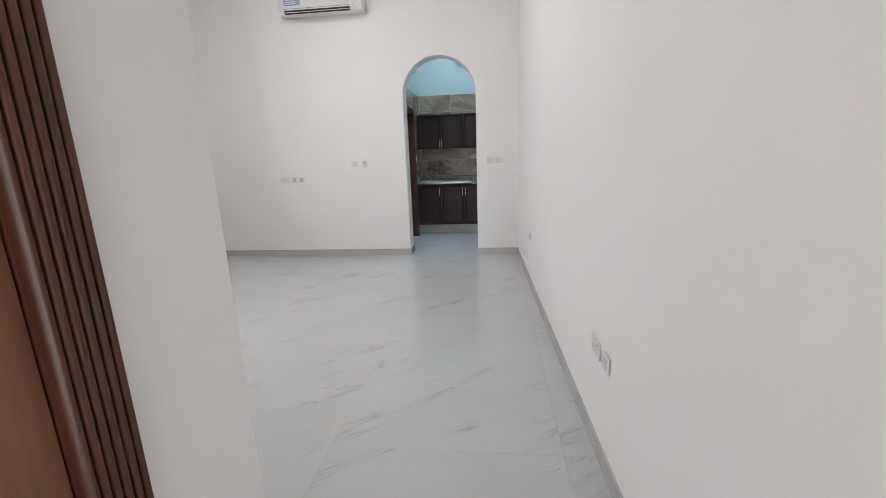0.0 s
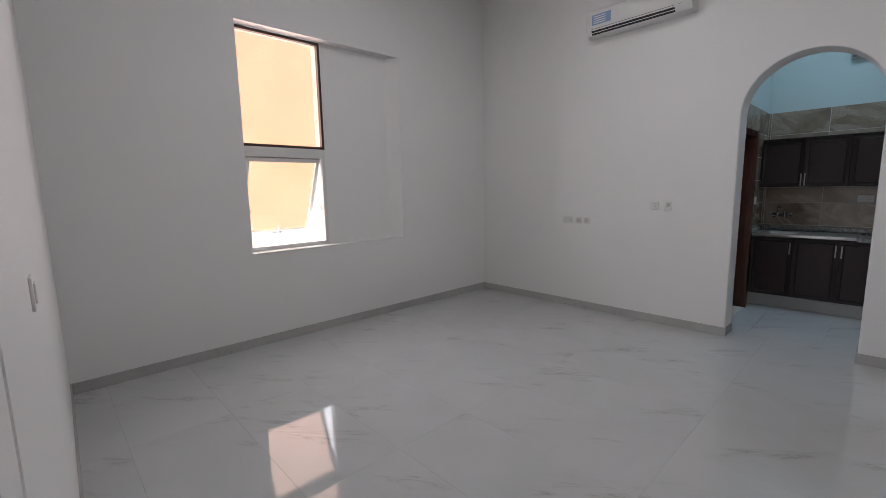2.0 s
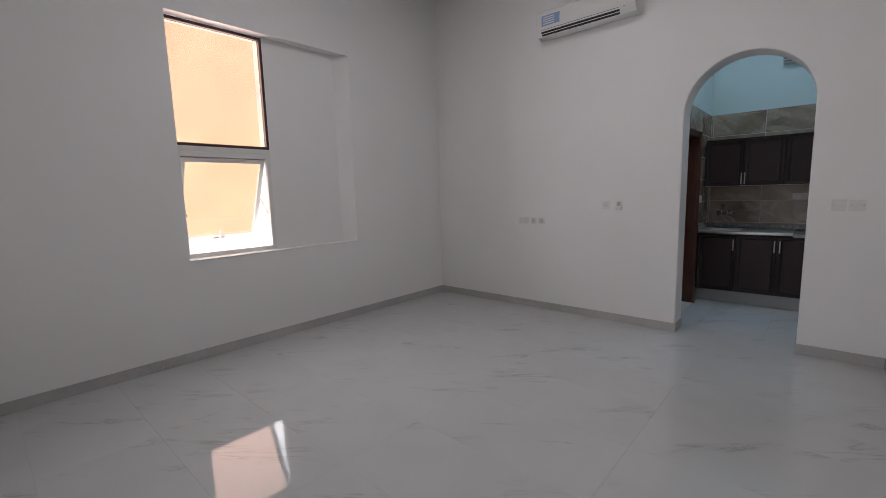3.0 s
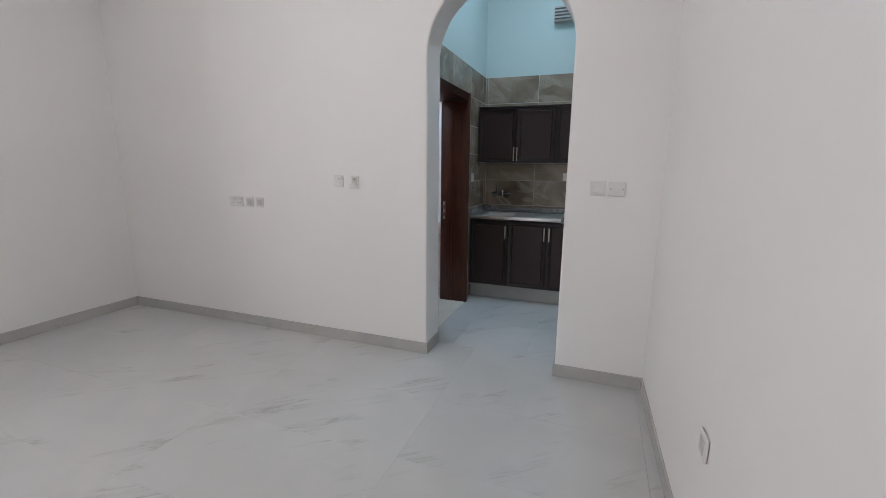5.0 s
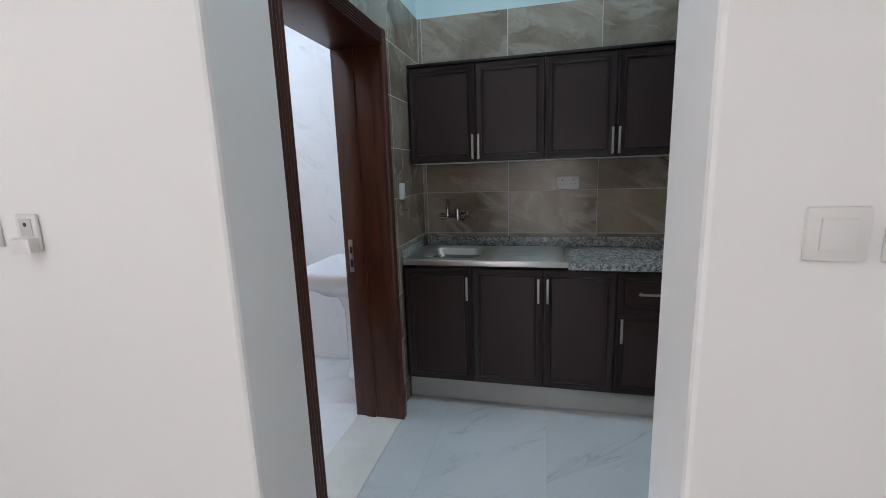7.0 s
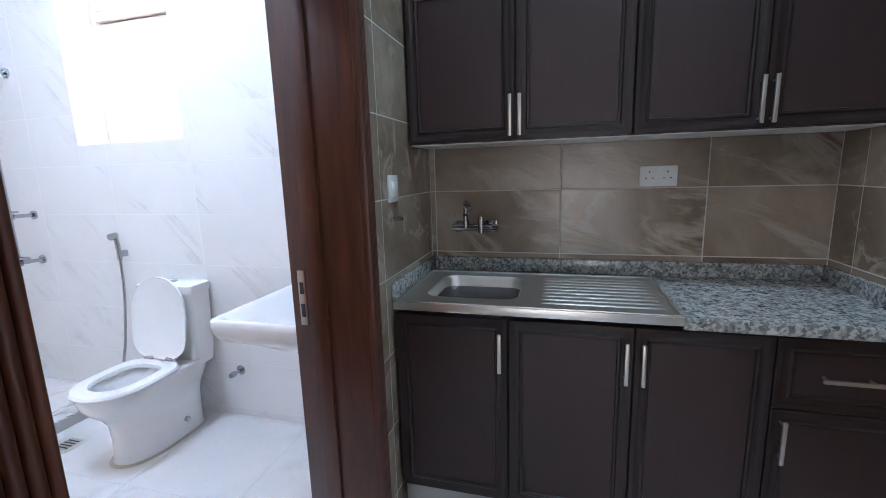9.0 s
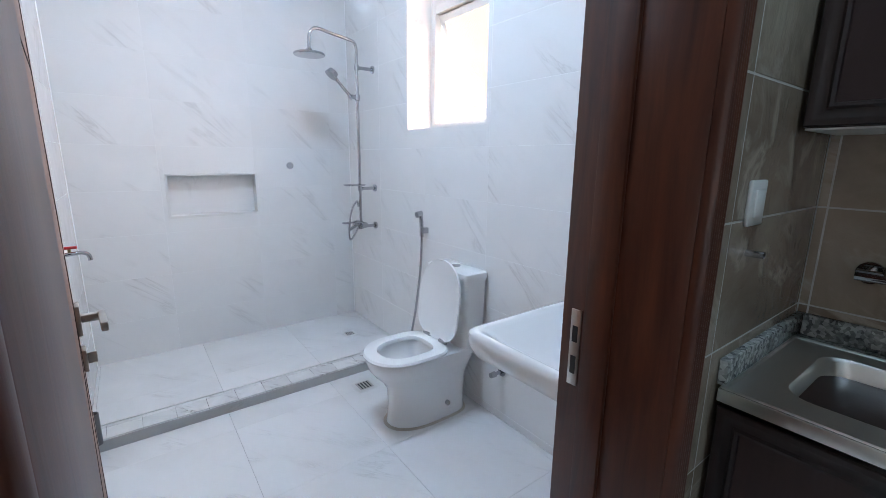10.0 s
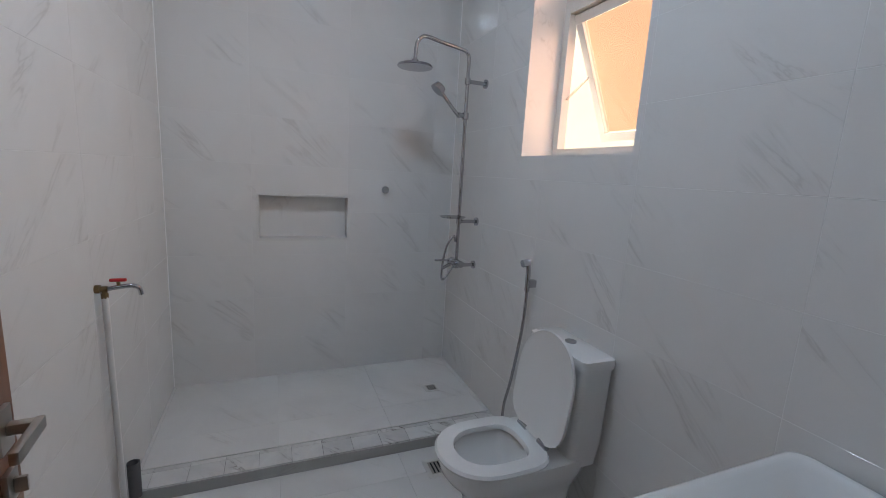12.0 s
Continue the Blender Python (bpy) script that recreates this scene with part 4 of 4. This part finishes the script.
def toilet():
    cx, yb = -2.06, 8.478
    ob = thing("toilet", "white ceramic one-piece toilet with raised lid", "toilet")
    yfr = 7.822
    ob.scale = (1, 1, 1.035)
    bm = loft(B(), [egg(cx, yfr + 0.118, yb - 0.06, 0.262, 0.0), egg(cx, yfr + 0.124, yb - 0.06, 0.254, 0.03), egg(cx, yfr + 0.130, yb - 0.06, 0.248, 0.12), egg(cx, yfr + 0.124, yb - 0.055, 0.252, 0.20),
                    egg(cx, yfr + 0.095, yb - 0.045, 0.278, 0.25), egg(cx, yfr + 0.050, yb - 0.03, 0.322, 0.295), egg(cx, yfr + 0.020, yb - 0.02, 0.352, 0.335), egg(cx, yfr + 0.008, yb - 0.01, 0.366, 0.38), egg(cx, yfr + 0.012, yb - 0.01, 0.36, 0.395),
                    egg(cx, yfr + 0.06, yb - 0.27, 0.27, 0.395), egg(cx, yfr + 0.075, yb - 0.285, 0.25, 0.37), egg(cx, yfr + 0.12, yb - 0.30, 0.19, 0.27), egg(cx, yfr + 0.17, yb - 0.33, 0.11, 0.22)])
    part("bowl", bm, M_CERAM, ob)
    seat = loft(B(), [egg(cx, yfr, yb - 0.215, 0.37, 0.398), egg(cx, yfr - 0.004, yb - 0.215, 0.376, 0.408), egg(cx, yfr + 0.004, yb - 0.22, 0.362, 0.418),
                      egg(cx, yfr + 0.072, yb - 0.285, 0.245, 0.418), egg(cx, yfr + 0.078, yb - 0.29, 0.235, 0.408), egg(cx, yfr + 0.078, yb - 0.29, 0.235, 0.398)], False, False)
    part("seat", seat, M_CERAM, ob, "white plastic seat")
    # lid stands upright, leaning back on the tank
    bm = B()
    ring = egg(cx, 0.0, 0.44, 0.37, 0)
    lean = radians(100)

    def tip(p, off):
        x, y, _ = p
        v = 0.44 - y
        return (x, yb - 0.205 - math.cos(lean) * v * 0.75 + off - 0.03, 0.425 + math.sin(lean) * v)
    inner = [(cx + (x - cx) * 0.94, 0.012 + y * 0.955, z) for x, y, z in ring]
    loft(bm, [[tip(p, 0.006) for p in inner], [tip(p, 0.0) for p in ring], [tip(p, 0.012) for p in ring], [tip(p, 0.018) for p in inner]])
    part("lid", bm, M_CERAM, ob, "white raised lid")
    for s in (-1, 1):
        bm = cyl(B(), (cx + s * 0.075 - 0.03, yb - 0.228, 0.424), (cx + s * 0.075 + 0.03, yb - 0.228, 0.424), 0.011)
        part("hinge", bm, M_CHROME, ob)
    bm = loft(B(), [rrect(cx, yb - 0.085, 0.335, 0.15, 0.04, 0.36), rrect(cx, yb - 0.08, 0.345, 0.155, 0.03, 0.45), rrect(cx, yb - 0.077, 0.36, 0.152, 0.025, 0.765)])
    part("tank", bm, M_CERAM, ob)
    bm = loft(B(), [rrect(cx, yb - 0.080, 0.375, 0.162, 0.025, 0.766), rrect(cx, yb - 0.080, 0.38, 0.167, 0.025, 0.785), rrect(cx, yb - 0.080, 0.375, 0.160, 0.025, 0.806), rrect(cx, yb - 0.080, 0.35, 0.135, 0.02, 0.813)])
    lid = part("tank_lid", bm, M_CERAM, ob)
    part("flush_button", cyl(B(), (cx, yb - 0.080, 0.812), (cx, yb - 0.080, 0.818), 0.024), M_CHROME, lid, "chrome flush button")
    part("sealant", loft(B(), [egg(cx, yfr + 0.102, yb - 0.05, 0.288, 0.0005), egg(cx, yfr + 0.110, yb - 0.055, 0.274, 0.006), egg(cx, yfr + 0.126, yb - 0.062, 0.250, 0.008)]), M_SEAL, ob, "stained beige sealant round the foot")
    bm = cyl(B(), (cx + 0.10, yb - 0.23, 0.09), (cx + 0.140, yb - 0.23, 0.09), 0.014)
    part("fixing_cap", bm, M_CHROME, ob, "fixing hole cap")


toilet()


def basin():
    ob = thing("wash_basin", "large white ceramic pedestal wash basin", "wash basin")
    x0, x1, y0, y1, z = -1.265, -0.815, 7.80, BY1 - 0.002, 0.872
    cx, cy, w, h = (x0 + x1) / 2, (y0 + y1) / 2, x1 - x0, y1 - y0
    outer = ((0.50, 0.50, 0.06, 0.06, 0.66), (0.68, 0.68, 0.05, 0.07, 0.71), (0.93, 0.95, 0.0, 0.05, 0.785), (0.985, 0.99, 0.0, 0.05, 0.815), (1.0, 1.0, 0.0, 0.05, 0.845))
    rings = [rrect(cx, cy + dy, w * a, h * b, r, zz) for a, b, dy, r, zz in outer]
    for inset, zz in ((0.003, z - 0.009), (0.010, z - 0.002), (0.020, z), (0.032, z - 0.003), (0.050, z - 0.014)):
        rings.append(rrect(cx, cy, w - 2 * inset, h - 2 * inset, 0.045, zz))
    for inset, zz in ((0.080, z - 0.038), (0.115, z - 0.070), (0.150, z - 0.095), (0.185, z - 0.106)):
        rings.append(rrect(cx, cy, w - 2 * inset, h - 2 * inset, 0.036, zz))
    part("bowl", loft(B(), rings), M_CERAM, ob)
    part("pedestal", loft(B(), [rrect(cx + 0.03, cy + 0.15, 0.2, 0.22, 0.06, 0.0), rrect(cx + 0.03, cy + 0.15, 0.17, 0.2, 0.06, 0.08), rrect(cx + 0.03, cy + 0.14, 0.16, 0.2, 0.06, 0.5), rrect(cx + 0.02, cy + 0.10, 0.2, 0.26, 0.07, 0.67)]), M_CERAM, ob)
    part("waste", cyl(B(), (cx, cy, z - 0.107), (cx, cy, z - 0.102), 0.025), M_CHROME, ob)


basin()


def shower():
    ob = thing("shower_set", "chrome shower column with rain head and handset", "shower")
    x, y = -3.19, BY1 - 0.13
    bm = tube(B(), [(x, y, 0.95), (x, y, 1.5), (x, y, 2.12)], 0.011)
    tube(bm, [(x, y, 2.12), (x, y, 2.205), (x, y - 0.012, 2.235), (x, y - 0.04, 2.25), (x, y - 0.18, 2.272), (x, y - 0.27, 2.287), (x, y - 0.31, 2.277), (x, y - 0.335, 2.235), (x, y - 0.34, 2.15)], 0.011)
    part("riser", bm, M_CHROME, ob)
    hd = (x, y - 0.34, 2.115)
    bm = loft(B(), [[(hd[0] + r * math.cos(2 * math.pi * k / 32), hd[1] + r * math.sin(2 * math.pi * k / 32) , hd[2] + z) for k in range(32)] for r, z in ((0.10, -0.006), (0.104, 0.0), (0.10, 0.008), (0.03, 0.020), (0.016, 0.04))])
    part("rain_head", bm, M_CHROME, ob)
    for z in (2.075, 1.215, 0.925):
        bm = cyl(B(), (x, y, z), (x, BY1, z), 0.012)
        cyl(bm, (x, BY1 - 0.012, z), (x, BY1, z), 0.027)
        cyl(bm, (x, y, z - 0.018), (x, y, z + 0.018), 0.018)
        part("wall_bracket", bm, M_CHROME, ob)
    bm = cyl(B(), (x, y, 1.85), (x, y, 1.89), 0.020)
    cyl(bm, (x, y, 1.87), (x, y - 0.05, 1.875), 0.015)
    part("handset_holder", bm, M_CHROME, ob)
    bm = tube(B(), [(x, y - 0.04, 1.86), (x, y - 0.10, 1.92), (x, y - 0.165, 1.99)], 0.011)
    part("handset", bm, M_CHROME, ob)
    c = Vector((x, y - 0.185, 2.005))
    bm = cyl(B(), c + Vector((0, 0.012, 0.022)), c + Vector((0, -0.012, -0.006)), 0.036, 0.045, 24)
    part("handset_head", bm, M_CHROME, ob)
    bm = loft(B(), [rrect(x, y - 0.045, 0.10, 0.15, 0.04, 1.237), rrect(x, y - 0.045, 0.12, 0.17, 0.05, 1.247), rrect(x, y - 0.045, 0.112, 0.162, 0.046, 1.247), rrect(x, y - 0.045, 0.09, 0.14, 0.036, 1.241)])
    part("soap_dish", bm, M_CHROME, ob)
    bm = cyl(B(), (x - 0.075, y, 0.945), (x + 0.075, y, 0.945), 0.022)
    cyl(bm, (x, y, 0.945), (x, y - 0.06, 0.955), 0.018)
    box(bm, x - 0.012, y - 0.15, 0.955, x + 0.012, y - 0.05, 0.967, 0.003)
    cyl(bm, (x, y - 0.02, 0.945), (x, y - 0.10, 0.905), 0.011)
    part("mixer", bm, M_CHROME, ob)
    bm = tube(B(), [(x, y - 0.01, 0.94), (x + 0.004, y - 0.09, 0.83), (x + 0.004, y - 0.10, 0.92), (x, y - 0.075, 1.05), (x, y - 0.03, 1.12), (x, y - 0.018, 1.08)], 0.007, 10)
    part("hose", bm, M_CHROME, ob)


shower()


def bidet_spray():
    ob = thing("bidet_sprayer", "chrome hand bidet sprayer with hanging hose", "bidet sprayer")
    x, y, z = -2.475, BY1, 0.985
    bm = box(B(), x - 0.016, y - 0.05, z - 0.02, x + 0.016, y, z + 0.018, 0.004)
    part("holder", bm, M_CHROME, ob)
    bm = tube(B(), [(x, y - 0.045, z - 0.04), (x, y - 0.047, z + 0.06), (x, y - 0.055, z + 0.11)], 0.013)
    cyl(bm, (x, y - 0.045, z + 0.112), (x, y - 0.085, z + 0.104), 0.018, 0.020)
    part("spray_head", bm, M_CHROME, ob)
    bm = tube(B(), [(x, y - 0.045, z - 0.04), (x - 0.005, y - 0.05, z - 0.25), (x - 0.05, y - 0.06, z - 0.55), (x - 0.10, y - 0.06, z - 0.74), (x - 0.08, y - 0.06, z - 0.86), (x + 0.05, y - 0.04, z - 0.82), (x + 0.12, y - 0.01, z - 0.72)], 0.008, 10)
    part("hose", bm, M_CHROME, ob)


bidet_spray()


def angle_valve(x, z):
    ob = thing("angle_valve", "small chrome angle valve on the tiled wall", "valve")
    bm = cyl(B(), (x, BY1, z), (x, BY1 - 0.005, z), 0.028)
    cyl(bm, (x, BY1 - 0.005, z), (x, BY1 - 0.06, z), 0.010)
    part("body", bm, M_CHROME, ob)
    part("knob", cyl(B(), (x, BY1 - 0.055, z), (x, BY1 - 0.085, z), 0.017, 0.014), M_CHROME, ob)


angle_valve(-1.74, 0.295)
rh = thing("robe_hook", "round chrome robe hook on the tiled wall", "hook")
part("knob", cyl(cyl(B(), (BX0, 7.965, 1.378), (BX0 + 0.03, 7.965, 1.378), 0.016), (BX0 + 0.03, 7.965, 1.378), (BX0 + 0.045, 7.965, 1.378), 0.026, 0.024), M_CHROME, rh)
# trim round the niche
bm = B()
for a, b, c, d in ((NI[0] - 0.012, NI[1] + 0.012, NI[2] - 0.012, NI[2] + 0.004), (NI[0] - 0.012, NI[1] + 0.012, NI[3] - 0.004, NI[3] + 0.012), (NI[0] - 0.012, NI[0] + 0.004, NI[2] + 0.004, NI[3] - 0.004), (NI[1] - 0.004, NI[1] + 0.012, NI[2] + 0.004, NI[3] - 0.004)):
    box(bm, BX0 - 0.091, a, c, BX0 + 0.003, b, d, 0.001, 1)
structure("niche_trim", bm, M_PLAST, "white trim round the shower niche", "trim", False)


def wall_tap():
    ob = thing("washing_tap", "brass and chrome wall tap with a red handle", "tap")
    x, y, z = -2.52, BY0, 1.03
    bm = cyl(B(), (x, y, z), (x, y + 0.02, z), 0.020)
    cyl(bm, (x, y + 0.02, z), (x, y + 0.05, z), 0.013)
    cyl(bm, (x, y + 0.035, z), (x, y + 0.035, z - 0.04), 0.011)
    cyl(bm, (x, y + 0.035, z - 0.02), (x, y + 0.035, z - 0.045), 0.016, n=6)
    part("fitting", bm, M_BRASS, ob, "old brass fitting")
    bm = tube(B(), [(x, y + 0.05, z), (x - 0.012, y + 0.09, z + 0.005), (x - 0.03, y + 0.14, z + 0.004), (x - 0.04, y + 0.165, z - 0.012), (x - 0.042, y + 0.172, z - 0.045)], 0.011)
    part("spout", bm, M_CHROME, ob)
    bm = cyl(B(), (x - 0.012, y + 0.09, z), (x - 0.012, y + 0.09, z + 0.035), 0.008)
    part("stem", bm, M_BRASS, ob)
    bm = box(B(), x - 0.018, y + 0.055, z + 0.032, x + 0.0, y + 0.125, z + 0.048, 0.006, 3)
    part("handle", bm, M_RED, ob, "red plastic handle")
    at = Vector((x, y, z))
    ob.matrix_basis = Matrix.Translation(at) @ Matrix.Scale(0.76, 4) @ Matrix.Translation(-at)


wall_tap()
wp = thing("water_pipe", "white plastic water pipe on the tiled wall", "pipe")
part("pipe", tube(B(), [(-2.52, BY0 + 0.027, 1.00), (-2.54, BY0 + 0.024, 0.6), (-2.565, BY0 + 0.022, 0.002)], 0.011), M_PLAST, wp)
sp = thing("waste_pipe", "short open grey waste pipe stub", "pipe")
bm = B()
c0 = (-2.655, BY0 + 0.035)
loft(bm, [[(c0[0] + r * math.cos(2 * math.pi * k / 20), c0[1] + r * math.sin(2 * math.pi * k / 20), z) for k in range(20)] for r, z in ((0.024, TZ), (0.024, TZ + 0.16), (0.020, TZ + 0.16), (0.020, TZ + 0.01))])
part("pipe", bm, M_PVC, sp)

# ---- tiles, last ----
tile_cache = {}


def tile_mesh(w, h, mat):
    """A thin tile w by h in its own x and y, face up, edges softened."""
    key = (round(w, 4), round(h, 4), mat.name)
    if key not in tile_cache:
        c = 0.0006
        top = [(c, c, TT), (w - c, c, TT), (w - c, h - c, TT), (c, h - c, TT)]
        mid = [(0, 0, TT - c), (w, 0, TT - c), (w, h, TT - c), (0, h, TT - c)]
        low = [(0, 0, 0), (w, 0, 0), (w, h, 0), (0, h, 0)]
        me = bpy.data.meshes.new("tile")
        faces = [(0, 1, 2, 3)]
        for o in (0, 4):
            faces += [(o + (k + 1) % 4, o + k, o + 4 + k, o + 4 + (k + 1) % 4) for k in range(4)]
        me.from_pydata(top + mid + low, [], faces)
        me.materials.append(mat)
        me.update()
        tile_cache[key] = me
    return tile_cache[key]


def lay(parent, m, u0, u1, v0, v1, tw, th, ou, ov, gap, mat, holes=()):
    """Tiles over u0..u1 by v0..v1 of a plane m, joints running through (ou, ov), cut round rectangular holes."""
    us = [u0] + [x for k in range(-60, 60) if u0 + 0.012 < (x := ou + k * tw) < u1 - 0.012] + [u1]
    vs = [v0] + [y for k in range(-60, 60) if v0 + 0.012 < (y := ov + k * th) < v1 - 0.012] + [v1]
    for a, b in zip(us, us[1:]):
        for c, d in zip(vs, vs[1:]):
            cuts = [(max(a, h[0]), min(b, h[1]), max(c, h[2]), min(d, h[3])) for h in holes if h[0] < b and h[1] > a and h[2] < d and h[3] > c]
            for p, q, r, s in pierce(a, b, c, d, cuts):
                ga, gb, gc, gd = (gap / 2 if e else 0 for e in (p == a, q == b, r == c, s == d))
                if q - p - ga - gb < 0.004 or s - r - gc - gd < 0.004:
                    continue
                ob = new("tile", tile_mesh(q - p - ga - gb, s - r - gc - gd, mat))
                ob.parent = parent
                ob.matrix_basis = m @ Matrix.Translation((p + ga, r + gc, 0))


FL = Matrix.Translation((0, 0, -TT))
lay(floor_ob, FL, XL, XR + 0.2, YN, YF, 1.2, 0.6, XR - 0.05, YF, 0.0005, M_FLOOR)
lay(floor_ob, FL, EX, XR + 0.25, -1.42, YN, 1.2, 0.6, XR - 0.05, YF, 0.0005, M_FLOOR)
lay(floor_ob, FL, AX0, AX1, YF, KY0 - 0.04, 1.2, 0.6, XR - 0.05, YF, 0.0005, M_FLOOR)
lay(floor_ob, FL, KX0, KX1, KY0 - 0.04, KY1, 0.6, 1.2, 0.33, 7.2, 0.0008, M_FLOOR)
lay(floor_ob, FL, TX, BX1, BY0, BY1, 0.6, 0.6, -1.9, 7.25, 0.0008, M_BFLOOR)
lay(shower_base, Matrix.Translation((0, 0, TZ - TT)), BX0, TX - 0.14, BY0, BY1, 0.6, 0.6, -3.05, 7.25, 0.0008, M_BFLOOR)
lay(kerb, Matrix.Translation((0, 0, TZ - 0.014)), TX - 0.138, TX - 0.003, BY0, BY1, 0.2, 0.152, -4.0, 6.70, 0.0016, M_KERB)

ROW = 0.2925
# each plane: its own x along the wall, its own y upwards, its z out of the wall
north = lambda y: Matrix(((1, 0, 0, 0), (0, 0, -1, y), (0, 1, 0, 0), (0, 0, 0, 1)))
faces_east = lambda x: Matrix(((0, 0, 1, x), (1, 0, 0, 0), (0, 1, 0, 0), (0, 0, 0, 1)))
faces_west = lambda x: Matrix(((0, 0, -1, x), (1, 0, 0, 0), (0, 1, 0, 0), (0, 0, 0, 1)))
south = lambda y: Matrix(((1, 0, 0, 0), (0, 0, 1, y), (0, 1, 0, 0), (0, 0, 0, 1)))


def grout_sheet(parent, m, u0, u1, v0, v1, mat, holes=()):
    bm = B()
    for a, b, c, d in pierce(u0, u1, v0, v1, list(holes)):
        box(bm, a, c, 0.001, b, d, TT - 0.0008)
    bm.transform(m)
    part("grout", bm, mat, parent, smooth=False)


W = bpy.data.objects
kd = (BD0 - 0.03, BD1 + 0.03, 0, BDH + 0.03)
for nm, m, u0, u1, off, holes in (("wall_kitchen_north", north(KY1 + TT), KX0, KX1, 0.06, ()), ("wall_kitchen_west", faces_east(KX0 - TT), KY0 - 0.04, KY1, 7.93, (kd,)), ("wall_kitchen_east", faces_west(KX1 + TT), KY0 - 0.04, KY1, 7.80, ())):
    grout_sheet(W[nm], m, u0, u1, 0, KTOP, M_KGROUT, holes)
    lay(W[nm], m, u0, u1, 0, KTOP, 0.585, ROW, off, KTOP, 0.005, M_SLATE, holes)
for nm, m, u0, u1, off, mat, holes in (("wall_bath_north", north(BY1 + TT), BX0, BX1, -1.305, M_BTILE, (BW,)), ("wall_bath_west", faces_east(BX0 - TT), BY0, BY1, 7.71, M_BTILE_W, ((NI[0] - 0.012, NI[1] + 0.012, NI[2] - 0.012, NI[3] + 0.012),))):
    grout_sheet(W[nm], m, u0, u1, 0, HB, M_BGROUT, holes)
    lay(W[nm], m, u0, u1, 0, HB, 0.6, ROW, off, 1.215, 0.0014 if mat == M_BTILE else 0.0008, mat, holes)
bath_south = structure("wall_bath_south", box(B(), BX0, BY0 - TT - 0.004, 0, BX1 + TT, BY0 - TT, HB), M_BGROUT, "tiled bathroom side wall", "wall", False)
grout_sheet(bath_south, south(BY0 - TT), BX0, BX1, 0, HB, M_BGROUT)
lay(bath_south, south(BY0 - TT), BX0, BX1, 0, HB, 0.6, ROW, -2.5, 1.215, 0.0008, M_BTILE)
bath_east = structure("wall_bath_east", bmesh.new(), M_BGROUT, "tiled bathroom wall round the door", "wall", False)
grout_sheet(bath_east, faces_west(BX1 + TT), BY0, BY1, 0, HB, M_BGROUT, (kd,))
lay(bath_east, faces_west(BX1 + TT), BY0, BY1, 0, HB, 0.6, ROW, 7.9, 1.215, 0.0008, M_BTILE_W, (kd,))
# tiled reveals of the bathroom window and the niche
bm = B()
a, b, c, d = BW
box(bm, a - 0.001, BY1, c, a + 0.008, BY1 + 0.19, d)
box(bm, b - 0.008, BY1, c, b + 0.001, BY1 + 0.19, d)
box(bm, a + 0.008, BY1, c - 0.001, b - 0.008, BY1 + 0.19, c + 0.008)
structure("window_reveal", bm, M_BTILE, "tiled reveal of the bathroom window", "reveal", False)
structure("niche_back", box(B(), BX0 - 0.0995, NI[0], NI[2], BX0 - 0.092, NI[1], NI[3]), M_BTILE, "tiled back of the shower niche", "niche", False)
# white caulk in the corners of the bathroom
bm = B()
for x, y in ((BX0, BY0), (BX0, BY1)):
    t = 0.006 if y == BY0 else -0.006
    loft(bm, [[(x - 0.002, y - t / 3, z), (x + 0.006, y - t / 3, z), (x - 0.002, y + t, z)] for z in (TZ, HB)])
structure("corner_caulk", bm, M_BGROUT, "white caulk line in the tiled corners", "trim", False)
